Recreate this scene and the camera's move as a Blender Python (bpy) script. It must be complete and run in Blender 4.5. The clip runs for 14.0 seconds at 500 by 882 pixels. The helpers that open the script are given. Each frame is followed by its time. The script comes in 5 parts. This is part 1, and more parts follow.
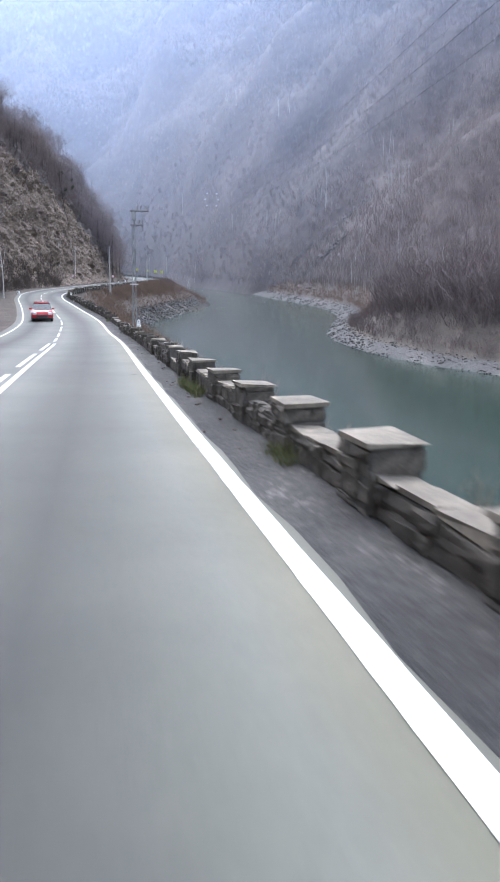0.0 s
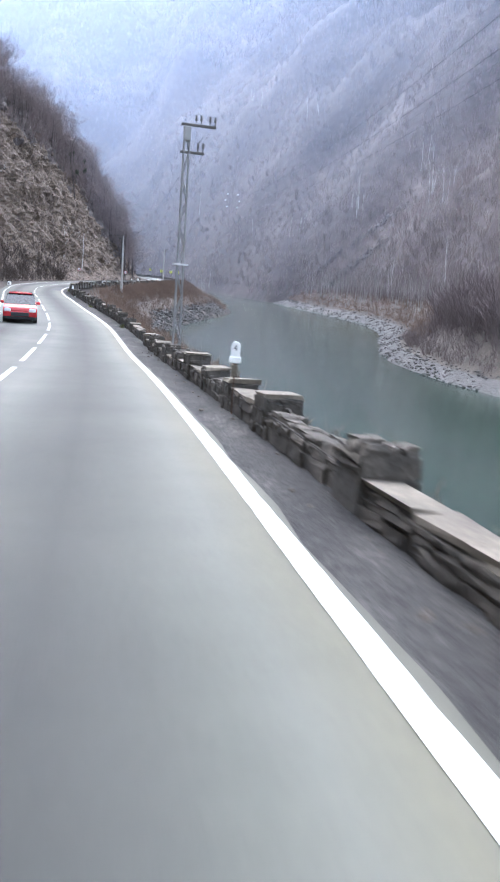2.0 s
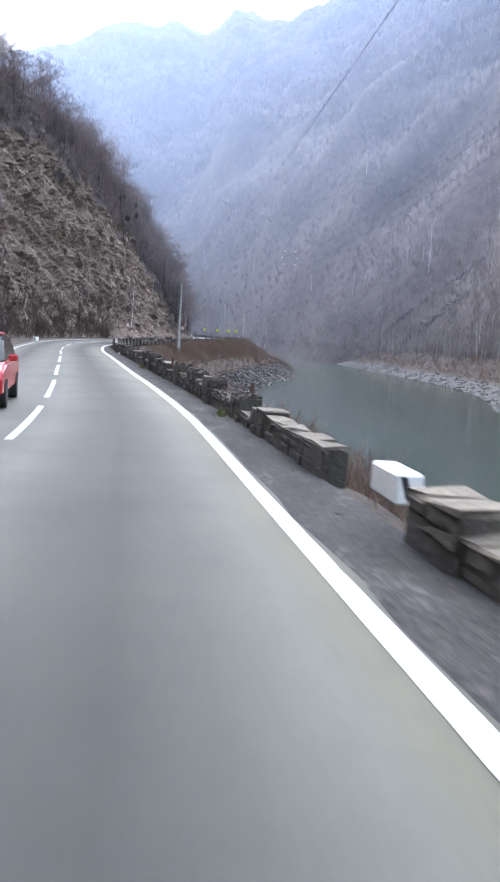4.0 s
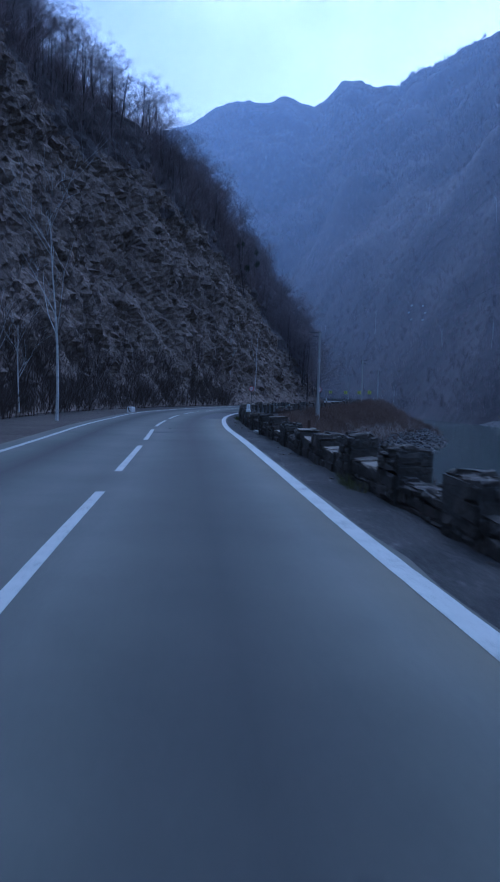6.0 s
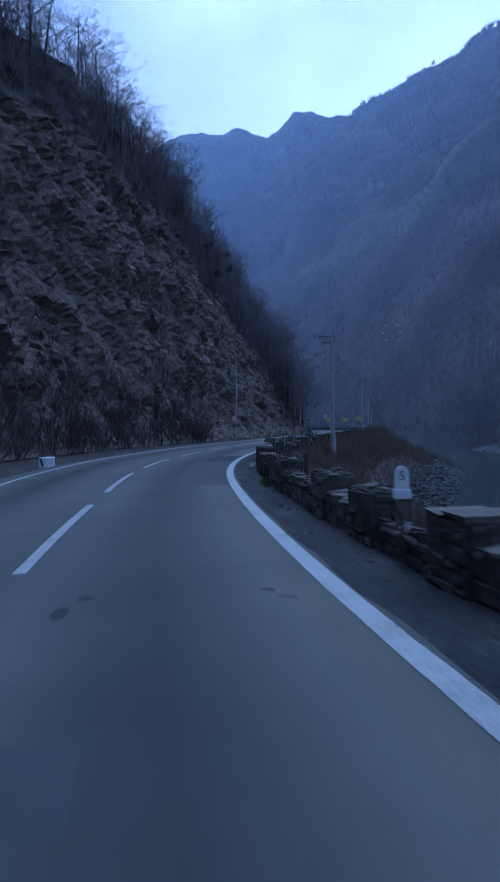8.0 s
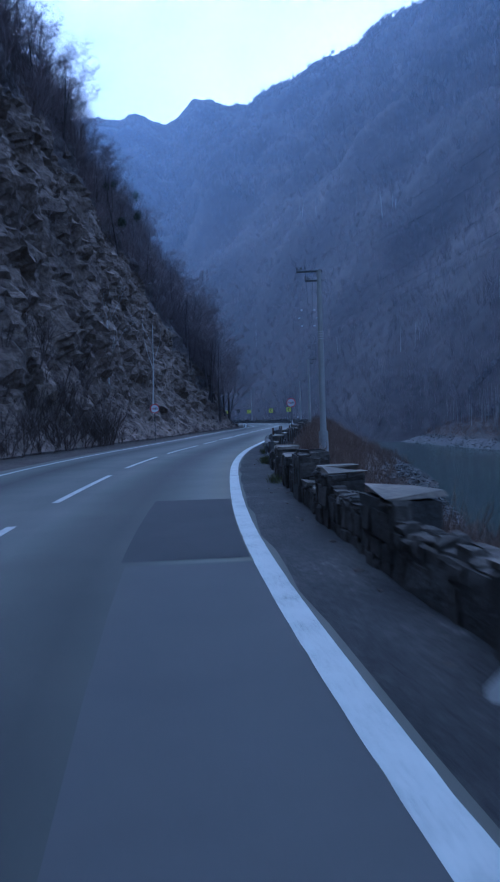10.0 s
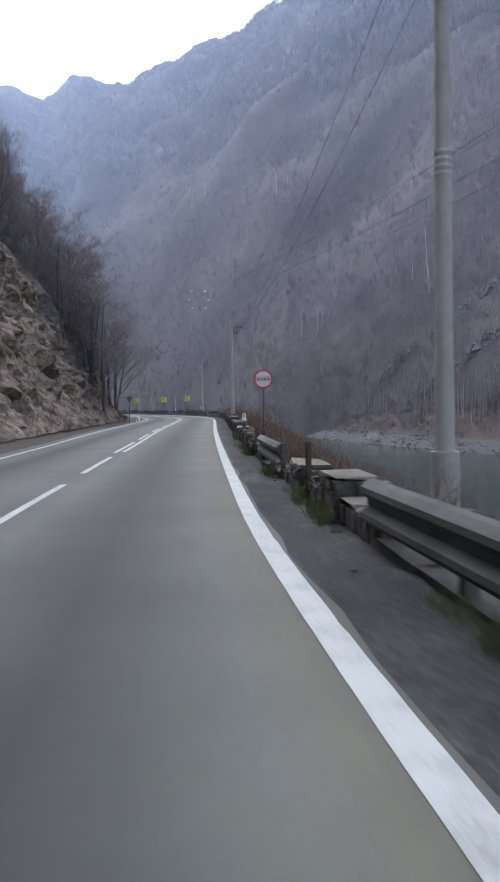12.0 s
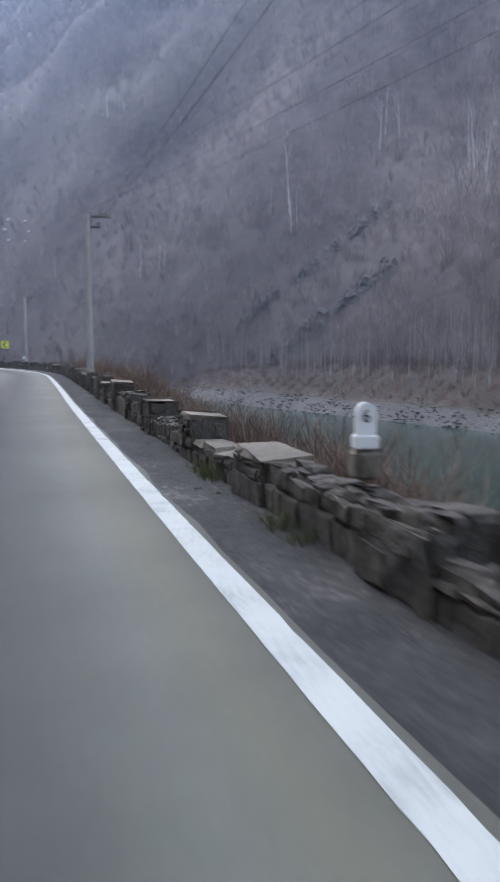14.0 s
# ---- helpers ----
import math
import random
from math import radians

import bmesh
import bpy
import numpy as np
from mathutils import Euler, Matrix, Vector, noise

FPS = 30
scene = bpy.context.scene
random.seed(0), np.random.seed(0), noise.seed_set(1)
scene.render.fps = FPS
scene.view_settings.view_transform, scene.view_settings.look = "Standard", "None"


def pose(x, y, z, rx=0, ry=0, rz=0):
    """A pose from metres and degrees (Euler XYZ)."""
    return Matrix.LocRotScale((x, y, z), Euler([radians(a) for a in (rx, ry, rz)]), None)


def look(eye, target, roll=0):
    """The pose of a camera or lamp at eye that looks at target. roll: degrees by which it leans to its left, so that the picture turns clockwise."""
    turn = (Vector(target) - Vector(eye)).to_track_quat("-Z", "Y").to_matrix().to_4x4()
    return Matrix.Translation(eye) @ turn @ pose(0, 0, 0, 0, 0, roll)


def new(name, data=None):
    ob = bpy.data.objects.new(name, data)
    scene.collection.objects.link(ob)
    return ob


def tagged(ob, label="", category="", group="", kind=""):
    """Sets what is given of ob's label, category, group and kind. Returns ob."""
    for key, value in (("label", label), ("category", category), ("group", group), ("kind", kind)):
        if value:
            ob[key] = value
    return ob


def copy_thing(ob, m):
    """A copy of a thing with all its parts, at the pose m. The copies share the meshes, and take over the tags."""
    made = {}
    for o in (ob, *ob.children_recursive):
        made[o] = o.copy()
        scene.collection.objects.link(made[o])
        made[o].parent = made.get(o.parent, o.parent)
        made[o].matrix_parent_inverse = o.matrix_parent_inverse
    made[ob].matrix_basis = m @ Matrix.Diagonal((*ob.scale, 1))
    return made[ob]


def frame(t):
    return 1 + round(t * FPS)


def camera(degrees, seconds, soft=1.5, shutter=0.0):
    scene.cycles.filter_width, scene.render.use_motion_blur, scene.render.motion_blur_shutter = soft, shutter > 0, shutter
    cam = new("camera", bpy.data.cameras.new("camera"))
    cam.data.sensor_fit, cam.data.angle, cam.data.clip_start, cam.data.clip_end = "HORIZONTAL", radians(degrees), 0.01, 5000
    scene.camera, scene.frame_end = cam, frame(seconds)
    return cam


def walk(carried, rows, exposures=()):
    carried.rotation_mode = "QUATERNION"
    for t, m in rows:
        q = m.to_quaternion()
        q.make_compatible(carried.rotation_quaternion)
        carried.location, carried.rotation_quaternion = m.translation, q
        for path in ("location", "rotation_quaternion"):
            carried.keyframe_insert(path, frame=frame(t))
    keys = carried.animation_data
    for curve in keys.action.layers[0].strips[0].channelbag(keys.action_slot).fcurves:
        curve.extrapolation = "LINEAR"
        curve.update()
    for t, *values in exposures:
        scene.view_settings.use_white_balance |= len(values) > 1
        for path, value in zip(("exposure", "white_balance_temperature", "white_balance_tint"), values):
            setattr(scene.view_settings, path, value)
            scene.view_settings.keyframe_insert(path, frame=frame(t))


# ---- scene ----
cam = camera(35.23, 14.0, soft=1.9, shutter=0.3)

PATH = [
    (0.0, pose(0.244, -10.817, 4.728, 77.49, -1.02, -12.31)),
    (0.5, pose(0.375, -4.885, 4.381, 77.42, -1.76, -11.65)),
    (1.0, pose(0.559, 1.072, 4.031, 77.06, -1.26, -11.92)),
    (1.5, pose(0.713, 7.153, 3.674, 77.14, -2.91, -12.05)),
    (2.0, pose(0.760, 13.300, 3.305, 78.10, -4.13, -11.67)),
    (4.5, pose(0.972, 46.247, 1.597, 83.70, -3.07, -6.08)),
    (5.0, pose(0.648, 52.136, 1.487, 85.25, -2.62, -3.21)),
    (5.5, pose(0.274, 58.074, 1.424, 86.14, -2.13, -1.17)),
    (6.0, pose(-0.176, 64.174, 1.390, 86.60, -1.36, 0.02)),
    (6.5, pose(-0.622, 70.380, 1.398, 87.10, -0.28, 0.36)),
    (7.0, pose(-1.089, 76.480, 1.403, 87.81, 0.30, -0.14)),
    (7.5, pose(-1.586, 82.445, 1.400, 88.43, 0.57, -1.30)),
    (8.0, pose(-2.046, 88.295, 1.409, 88.88, 0.82, -2.66)),
    (8.5, pose(-2.416, 94.088, 1.409, 89.20, 1.39, -4.08)),
    (9.0, pose(-2.698, 99.904, 1.401, 89.16, 1.59, -5.40)),
    (11.5, pose(-0.926, 130.391, 1.370, 86.81, 1.45, -16.83)),
    (12.0, pose(0.196, 136.739, 1.394, 87.35, 1.12, -18.36)),
    (12.5, pose(1.520, 143.040, 1.398, 87.32, 0.71, -19.45)),
    (13.0, pose(2.962, 149.363, 1.403, 86.78, 0.47, -20.63)),
    (13.5, pose(4.554, 155.618, 1.394, 85.46, 0.13, -24.25)),
    (14.0, pose(6.235, 161.851, 1.397, 83.74, -0.02, -31.09)),
]
EXPOSURES = [
    (0.0, 1.74, 5380, 13), (2.0, 1.98, 5380, 13), (4.6, 1.38, 5400, 13), (4.9, 0.65, 4600, 14), (5.1, -0.2, 4030, 13), (5.3, -0.46, 3840, 14),
    (6.1, -0.42, 3790, 15), (6.5, -0.24, 3840, 16), (7.0, -0.42, 3780, 15), (8.0, -0.66, 3750, 14), (9.0, -0.54, 3750, 14), (11.3, 0.38, 3740, 13), (11.6, 0.6, 3810, 13), (11.8, 0.76, 4600, 14), (12.0, 0.9, 5450, 13), (12.5, 1.12, 5450, 13), (12.9, 0.88, 5430, 13),
    (13.4, 0.82, 5380, 13), (14.0, 1.08, 5330, 13),
]
walk(cam, PATH, EXPOSURES)

# ---- world and light: a bright, lightly clouded sky over a gorge in shade ----
world = bpy.data.worlds.new("sky")
scene.world = world
world.use_nodes = True
wn = world.node_tree.nodes
sky = wn.new("ShaderNodeTexSky")
sky.sky_type, sky.sun_disc = "NISHITA", False
sky.sun_elevation, sky.sun_rotation = radians(42), radians(4)
sky.air_density, sky.dust_density, sky.ozone_density = 1.0, 9.0, 1.3
wn["Background"].inputs["Strength"].default_value = 0.15
cloud = wn.new("ShaderNodeMix")
cloud.data_type = "RGBA"
cloud.inputs["Factor"].default_value = 0.45
cloud.inputs[7].default_value = (7.6, 7.6, 7.1, 1)
world.node_tree.links.new(sky.outputs[0], cloud.inputs[6])
world.node_tree.links.new(cloud.outputs[2], wn["Background"].inputs["Color"])

sun_data = bpy.data.lights.new("sun", "SUN")
sun_data.energy, sun_data.angle, sun_data.color = 0.5, radians(60), (1.0, 0.97, 0.92)
sun = new("sun", sun_data)
sun.matrix_world = look((12, 240, 180), (0, 60, 0))


# ---- materials ----
def ramp(nt, stops):
    r = nt.nodes.new("ShaderNodeValToRGB")
    while len(r.color_ramp.elements) < len(stops):
        r.color_ramp.elements.new(0.5)
    for e, (p, c) in zip(r.color_ramp.elements, stops):
        e.position, e.color = p, (*c, 1)
    return r


def material(name, colours, scale=1.0, rough=0.85, metal=0.0, bump=0.0, bump_scale=None, detail=6.0, fine=8.0, fine_mix=0.35,
             stretch=(1, 1, 1), vary=0.0, spread=(0.3, 0.7), bump_distance=0.05):
    """Two scales of noise between the colours, with relief."""
    m = bpy.data.materials.new(name)
    m.use_nodes = True
    nt = m.node_tree
    bsdf = nt.nodes["Principled BSDF"]
    co = nt.nodes.new("ShaderNodeTexCoord")
    mp = nt.nodes.new("ShaderNodeMapping")
    mp.inputs["Scale"].default_value = stretch
    nt.links.new(co.outputs["Object"], mp.inputs["Vector"])
    big, small = nt.nodes.new("ShaderNodeTexNoise"), nt.nodes.new("ShaderNodeTexNoise")
    for n, s in ((big, scale), (small, scale * fine)):
        n.inputs["Scale"].default_value, n.inputs["Detail"].default_value = s, detail
        n.inputs["Roughness"].default_value = 0.62
        nt.links.new(mp.outputs[0], n.inputs["Vector"])
    mix = nt.nodes.new("ShaderNodeMix")
    mix.data_type = "FLOAT"
    mix.inputs["Factor"].default_value = fine_mix
    nt.links.new(big.outputs["Fac"], mix.inputs[2])
    nt.links.new(small.outputs["Fac"], mix.inputs[3])
    n = len(colours)
    r = ramp(nt, [(spread[0] + (spread[1] - spread[0]) * i / max(1, n - 1), c) for i, c in enumerate(colours)])
    nt.links.new(mix.outputs[0], r.inputs[0])
    out = r.outputs[0]
    if vary:
        info, hsv, rng = nt.nodes.new("ShaderNodeObjectInfo"), nt.nodes.new("ShaderNodeHueSaturation"), nt.nodes.new("ShaderNodeMapRange")
        rng.inputs[3].default_value, rng.inputs[4].default_value = 1 - vary, 1 + vary
        nt.links.new(info.outputs["Random"], rng.inputs[0])
        nt.links.new(rng.outputs[0], hsv.inputs["Value"])
        nt.links.new(out, hsv.inputs["Color"])
        out = hsv.outputs[0]
    nt.links.new(out, bsdf.inputs["Base Color"])
    bsdf.inputs["Roughness"].default_value, bsdf.inputs["Metallic"].default_value = rough, metal
    if bump:
        b, bn = nt.nodes.new("ShaderNodeBump"), nt.nodes.new("ShaderNodeTexNoise")
        bn.inputs["Scale"].default_value, bn.inputs["Detail"].default_value = bump_scale or scale * fine, 8
        nt.links.new(mp.outputs[0], bn.inputs["Vector"])
        b.inputs["Strength"].default_value, b.inputs["Distance"].default_value = bump, bump_distance
        nt.links.new(bn.outputs["Fac"], b.inputs["Height"])
        nt.links.new(b.outputs[0], bsdf.inputs["Normal"])
    return m


def plain(name, colour, rough=0.6, metal=0.0):
    return material(name, [tuple(c * 0.85 for c in colour), tuple(min(1, c * 1.12) for c in colour)], 6, rough, metal)


M_ASPHALT = material("asphalt", [(0.068, 0.071, 0.061), (0.093, 0.097, 0.083), (0.12, 0.122, 0.103)], 0.35, 0.8, bump=0.25, bump_scale=60, fine=60, fine_mix=0.3, bump_distance=0.01)
M_PATCH = material("asphalt_patch", [(0.018, 0.019, 0.021), (0.034, 0.035, 0.037)], 0.8, 0.85, bump=0.25, bump_scale=60, fine=50, bump_distance=0.01)
M_OLDPATCH = material("asphalt_old_patch", [(0.058, 0.059, 0.06), (0.078, 0.079, 0.078)], 0.8, 0.85, bump=0.25, bump_scale=60, fine=50, bump_distance=0.01)
M_SHOULDER = material("shoulder", [(0.012, 0.012, 0.012), (0.024, 0.023, 0.023), (0.05, 0.048, 0.045), (0.16, 0.151, 0.14)], 0.8, 0.95, spread=(0.36, 0.68), stretch=(1.6, 0.7, 1), bump=0.7, bump_scale=22, fine=14, fine_mix=0.45, bump_distance=0.04)
M_PAINT = material("road_paint", [(0.11, 0.113, 0.106), (0.33, 0.342, 0.32), (0.43, 0.446, 0.418), (0.47, 0.486, 0.452)], 2.0, 0.65, fine=16, fine_mix=0.5, spread=(0.33, 0.56), bump=0.15, bump_scale=60, bump_distance=0.005)
M_STONE = material("wall_stone", [(0.028, 0.0245, 0.021), (0.08, 0.069, 0.056), (0.185, 0.16, 0.13)], 2.2, 0.92, bump=0.7, bump_scale=18, fine=7, vary=0.22, bump_distance=0.03)
M_CAP = material("cap_stone", [(0.06, 0.052, 0.041), (0.145, 0.125, 0.097), (0.27, 0.234, 0.182)], 1.8, 0.9, bump=0.5, bump_scale=20, fine=8, vary=0.15, bump_distance=0.02)
M_MORTAR = material("mortar", [(0.03, 0.028, 0.025), (0.065, 0.06, 0.053), (0.11, 0.101, 0.088)], 1.8, 0.95, bump=0.8, bump_scale=14, fine=6, bump_distance=0.04)
M_ROCK = material("cliff_rock", [(0.042, 0.031, 0.024), (0.128, 0.098, 0.075), (0.226, 0.176, 0.136), (0.42, 0.342, 0.272)], 0.3, 0.92, bump=1.0, bump_scale=2.6, fine=9, fine_mix=0.55, bump_distance=0.3)
M_BANK = material("bank_earth", [(0.03, 0.024, 0.019), (0.062, 0.05, 0.039), (0.1, 0.081, 0.063)], 0.5, 0.95, bump=0.8, bump_scale=4, fine=8, bump_distance=0.15)
M_LITTER = material("leaf_litter", [(0.06, 0.05, 0.046), (0.115, 0.096, 0.087), (0.175, 0.148, 0.132)], 0.3, 0.95, bump=1.0, bump_scale=2, fine=9, fine_mix=0.55, bump_distance=0.3)
M_GRAVEL = material("shore_gravel", [(0.036, 0.034, 0.032), (0.068, 0.064, 0.06), (0.115, 0.109, 0.101)], 0.8, 0.9, bump=1.0, bump_scale=3, fine=6, fine_mix=0.6, bump_distance=0.2)
M_FOREST = material("bare_forest_slope", [(0.027, 0.022, 0.021), (0.047, 0.038, 0.037), (0.073, 0.059, 0.057), (0.122, 0.1, 0.094)], 0.012, 0.95, bump=0.2, bump_scale=0.16, fine=19, fine_mix=0.4, bump_distance=4.0, stretch=(1, 1, 1), spread=(0.3, 0.7))
M_WATER = material("river_water", [(0.02, 0.036, 0.029), (0.03, 0.048, 0.039)], 0.05, 0.14, bump=0.05, bump_scale=1.3, fine=4, bump_distance=0.05)
M_BARK = material("grey_bark", [(0.05, 0.042, 0.038), (0.11, 0.095, 0.085)], 3, 0.9, bump=0.4, fine=5)
M_TWIG = material("brown_twigs", [(0.13, 0.1, 0.096), (0.22, 0.175, 0.165), (0.31, 0.25, 0.23)], 0.25, 0.9, fine=6)
M_RUST = material("russet_brush", [(0.09, 0.06, 0.044), (0.175, 0.119, 0.086), (0.26, 0.182, 0.13)], 0.3, 0.9, fine=6)
M_BIRCH = material("birch_bark", [(0.14, 0.13, 0.12), (0.55, 0.53, 0.5), (0.68, 0.66, 0.62)], 2.2, 0.8, stretch=(1, 1, 2.5), fine=4, spread=(0.3, 0.55))
M_GRASS = material("verge_grass", [(0.06, 0.075, 0.02), (0.12, 0.13, 0.045), (0.2, 0.17, 0.08)], 1.5, 0.9, fine=5)
M_EVERGREEN = material("dark_green_leaves", [(0.02, 0.03, 0.012), (0.045, 0.06, 0.025)], 3, 0.7, fine=5)
M_STEEL = material("galvanised_steel", [(0.065, 0.064, 0.062), (0.14, 0.138, 0.133)], 1.5, 0.65, 0.4, fine=6)
M_DRYGRASS = material("dry_russet_grass", [(0.028, 0.021, 0.017), (0.052, 0.039, 0.031), (0.085, 0.064, 0.05)], 0.4, 0.95, bump=0.8, bump_scale=3, fine=8, bump_distance=0.2)
M_GREYBARK = material("pale_grey_bark", [(0.16, 0.145, 0.13), (0.34, 0.315, 0.29), (0.5, 0.47, 0.435)], 2.2, 0.85, stretch=(1, 1, 2.5), fine=4)
M_RAIL = material("weathered_dark_rail", [(0.03, 0.03, 0.029), (0.055, 0.054, 0.051), (0.1, 0.097, 0.09)], 2.2, 0.75, 0.15, fine=6)
M_LATTICE = material("zinc_grey_steel", [(0.2, 0.2, 0.2), (0.34, 0.34, 0.335)], 1.5, 0.6, 0.2, fine=6)
M_RUSTY = material("rusty_steel", [(0.06, 0.04, 0.03), (0.13, 0.08, 0.056)], 4, 0.85, 0.2, fine=5)
M_CONCRETE = material("pole_concrete", [(0.27, 0.258, 0.24), (0.4, 0.387, 0.36), (0.5, 0.485, 0.45)], 0.8, 0.88, fine=9, bump=0.2, bump_scale=20, bump_distance=0.01)
M_DARKPOLE = material("weathered_pole", [(0.07, 0.065, 0.06), (0.15, 0.14, 0.13)], 2, 0.85, fine=6)
M_WHITE = material("white_paint", [(0.6, 0.6, 0.58), (0.8, 0.8, 0.78)], 3, 0.6, fine=6, spread=(0.25, 0.5))
M_BLACK = plain("black_paint", (0.025, 0.025, 0.028), 0.6)
M_RED = plain("sign_red", (0.55, 0.03, 0.04), 0.4)
M_SIGNWHITE = plain("sign_white", (0.75, 0.75, 0.75), 0.4)
M_YELLOW = plain("sign_yellow", (0.72, 0.74, 0.05), 0.4)
M_CARRED = plain("car_red", (0.42, 0.025, 0.03), 0.25)
M_GLASS = plain("dark_glass", (0.02, 0.022, 0.025), 0.06)
M_TYRE = plain("tyre_rubber", (0.02, 0.02, 0.02), 0.85)
M_LAMP = plain("lamp_glass", (0.75, 0.76, 0.78), 0.12)
M_WIRE = plain("wire", (0.03, 0.03, 0.032), 0.6)
M_INSUL = plain("insulator", (0.6, 0.6, 0.6), 0.3)


M_PALE = material("pale_stone", [(0.3, 0.29, 0.27), (0.5, 0.49, 0.46)], 2.5, 0.9, fine=6, bump=0.4, bump_scale=15, bump_distance=0.02)
M_LEDGE = material("grey_ledge_rock", [(0.05, 0.047, 0.048), (0.1, 0.094, 0.093), (0.17, 0.16, 0.155)], 0.25, 0.93, bump=1.0, bump_scale=1.6, fine=8, fine_mix=0.55, bump_distance=0.5)
M_BRUSH = material("dark_brush", [(0.05, 0.04, 0.034), (0.085, 0.066, 0.055), (0.12, 0.095, 0.078)], 0.3, 0.9, fine=6)
M_THICKET = material("thicket_twigs", [(0.09, 0.07, 0.067), (0.15, 0.118, 0.111), (0.215, 0.172, 0.16)], 0.2, 0.9, fine=6)
M_FARWOOD = material("far_bare_woods", [(0.13, 0.105, 0.103), (0.215, 0.178, 0.17), (0.34, 0.287, 0.265)], 0.013, 0.95, fine=6, fine_mix=0.3)


def asphalt_with_tracks(m):
    """Worn wheel tracks, an oily middle and a dusty rim along each lane, from the across-road coordinate."""
    nt = m.node_tree
    bsdf = nt.nodes["Principled BSDF"]
    base = bsdf.inputs["Base Color"].links[0].from_socket
    uv, sep, ns = nt.nodes.new("ShaderNodeUVMap"), nt.nodes.new("ShaderNodeSeparateXYZ"), nt.nodes.new("ShaderNodeTexNoise")
    uv.uv_map = "across"
    nt.links.new(uv.outputs[0], sep.inputs[0])
    ns.inputs["Scale"].default_value, ns.inputs["Detail"].default_value = 0.9, 4
    mp = nt.nodes.new("ShaderNodeMapping")
    mp.inputs["Scale"].default_value = (1.6, 0.09, 1)
    nt.links.new(uv.outputs[0], mp.inputs["Vector"])
    nt.links.new(mp.outputs[0], ns.inputs["Vector"])
    wob = nt.nodes.new("ShaderNodeMath")
    wob.operation = "MULTIPLY_ADD"
    wob.inputs[1].default_value, wob.inputs[2].default_value = 0.12, -0.06
    nt.links.new(ns.outputs["Fac"], wob.inputs[0])
    summ = nt.nodes.new("ShaderNodeMath")
    nt.links.new(sep.outputs[0], summ.inputs[0])
    nt.links.new(wob.outputs[0], summ.inputs[1])
    r = ramp(nt, [(0.0, (0.6, 0.57, 0.52)), (0.03, (0.5, 0.5, 0.5)), (0.1, (0.6, 0.6, 0.6)), (0.16, (0.45, 0.455, 0.46)), (0.24, (0.19, 0.195, 0.205)), (0.33, (0.45, 0.455, 0.46)),
                  (0.42, (0.6, 0.6, 0.6)), (0.5, (0.5, 0.5, 0.5)), (0.58, (0.6, 0.6, 0.6)), (0.68, (0.29, 0.295, 0.3)), (0.75, (0.19, 0.195, 0.2)), (0.82, (0.33, 0.335, 0.335)),
                  (0.9, (0.62, 0.62, 0.6)), (0.95, (0.66, 0.62, 0.52)), (0.97, (0.58, 0.55, 0.49)), (1.0, (0.45, 0.43, 0.4))])
    nt.links.new(summ.outputs[0], r.inputs[0])
    mix = nt.nodes.new("ShaderNodeMix")
    mix.data_type, mix.blend_type = "RGBA", "OVERLAY"
    mix.inputs["Factor"].default_value = 1.0
    nt.links.new(base, mix.inputs[6])
    nt.links.new(r.outputs[0], mix.inputs[7])
    nt.links.new(mix.outputs[2], bsdf.inputs["Base Color"])


asphalt_with_tracks(M_ASPHALT)


# ---- building helpers ----
def obj(name, verts, faces, mat, parent=None, label="", smooth=False, **tags):
    me = bpy.data.meshes.new(name)
    me.from_pydata([tuple(v) for v in verts], [], [tuple(f) for f in faces])
    me.materials.append(mat)
    if smooth:
        me.polygons.foreach_set("use_smooth", [True] * len(me.polygons))
    me.update()
    ob = new(name, me)
    if parent:
        ob.parent = parent
    return tagged(ob, label, **tags)


def part(name, bm, mat, parent, label=""):
    me = bpy.data.meshes.new(name)
    bm.to_mesh(me)
    bm.free()
    me.materials.append(mat)
    ob = new(name, me)
    ob.parent = parent
    return tagged(ob, label)


def empty(name, label, category, m=None, group="", kind=""):
    ob = new(name)
    if m:
        ob.matrix_basis = m
    return tagged(ob, label, category, group, kind)


def box(bm, x0, y0, z0, x1, y1, z1, bevel=0.0):
    r = bmesh.ops.create_cube(bm, size=1, matrix=Matrix.Translation(((x0 + x1) / 2, (y0 + y1) / 2, (z0 + z1) / 2)) @ Matrix.Diagonal((x1 - x0, y1 - y0, z1 - z0, 1)))
    if bevel:
        edges = {e for v in r["verts"] for e in v.link_edges}
        bmesh.ops.bevel(bm, geom=list(edges), offset=bevel, segments=1, affect="EDGES")
    return bm


def rod(bm, a, b, r0, r1=None, sides=8):
    """A tapered rod from a to b."""
    a, b = Vector(a), Vector(b)
    m = Matrix.Translation((a + b) / 2) @ (b - a).to_track_quat("Z", "Y").to_matrix().to_4x4()
    bmesh.ops.create_cone(bm, cap_ends=True, segments=sides, radius1=r0, radius2=r0 if r1 is None else r1, depth=(b - a).length, matrix=m)
    return bm


def grid_faces(n, m):
    """Faces of a grid with n rows of m points."""
    i = np.arange((n - 1) * m).reshape(n - 1, m)[:, :-1].ravel()
    return np.stack([i, i + 1, i + m + 1, i + m], 1).tolist()


def fbm(p, octaves=5):
    return noise.fractal(Vector(p), 0.9, 2.1, octaves)


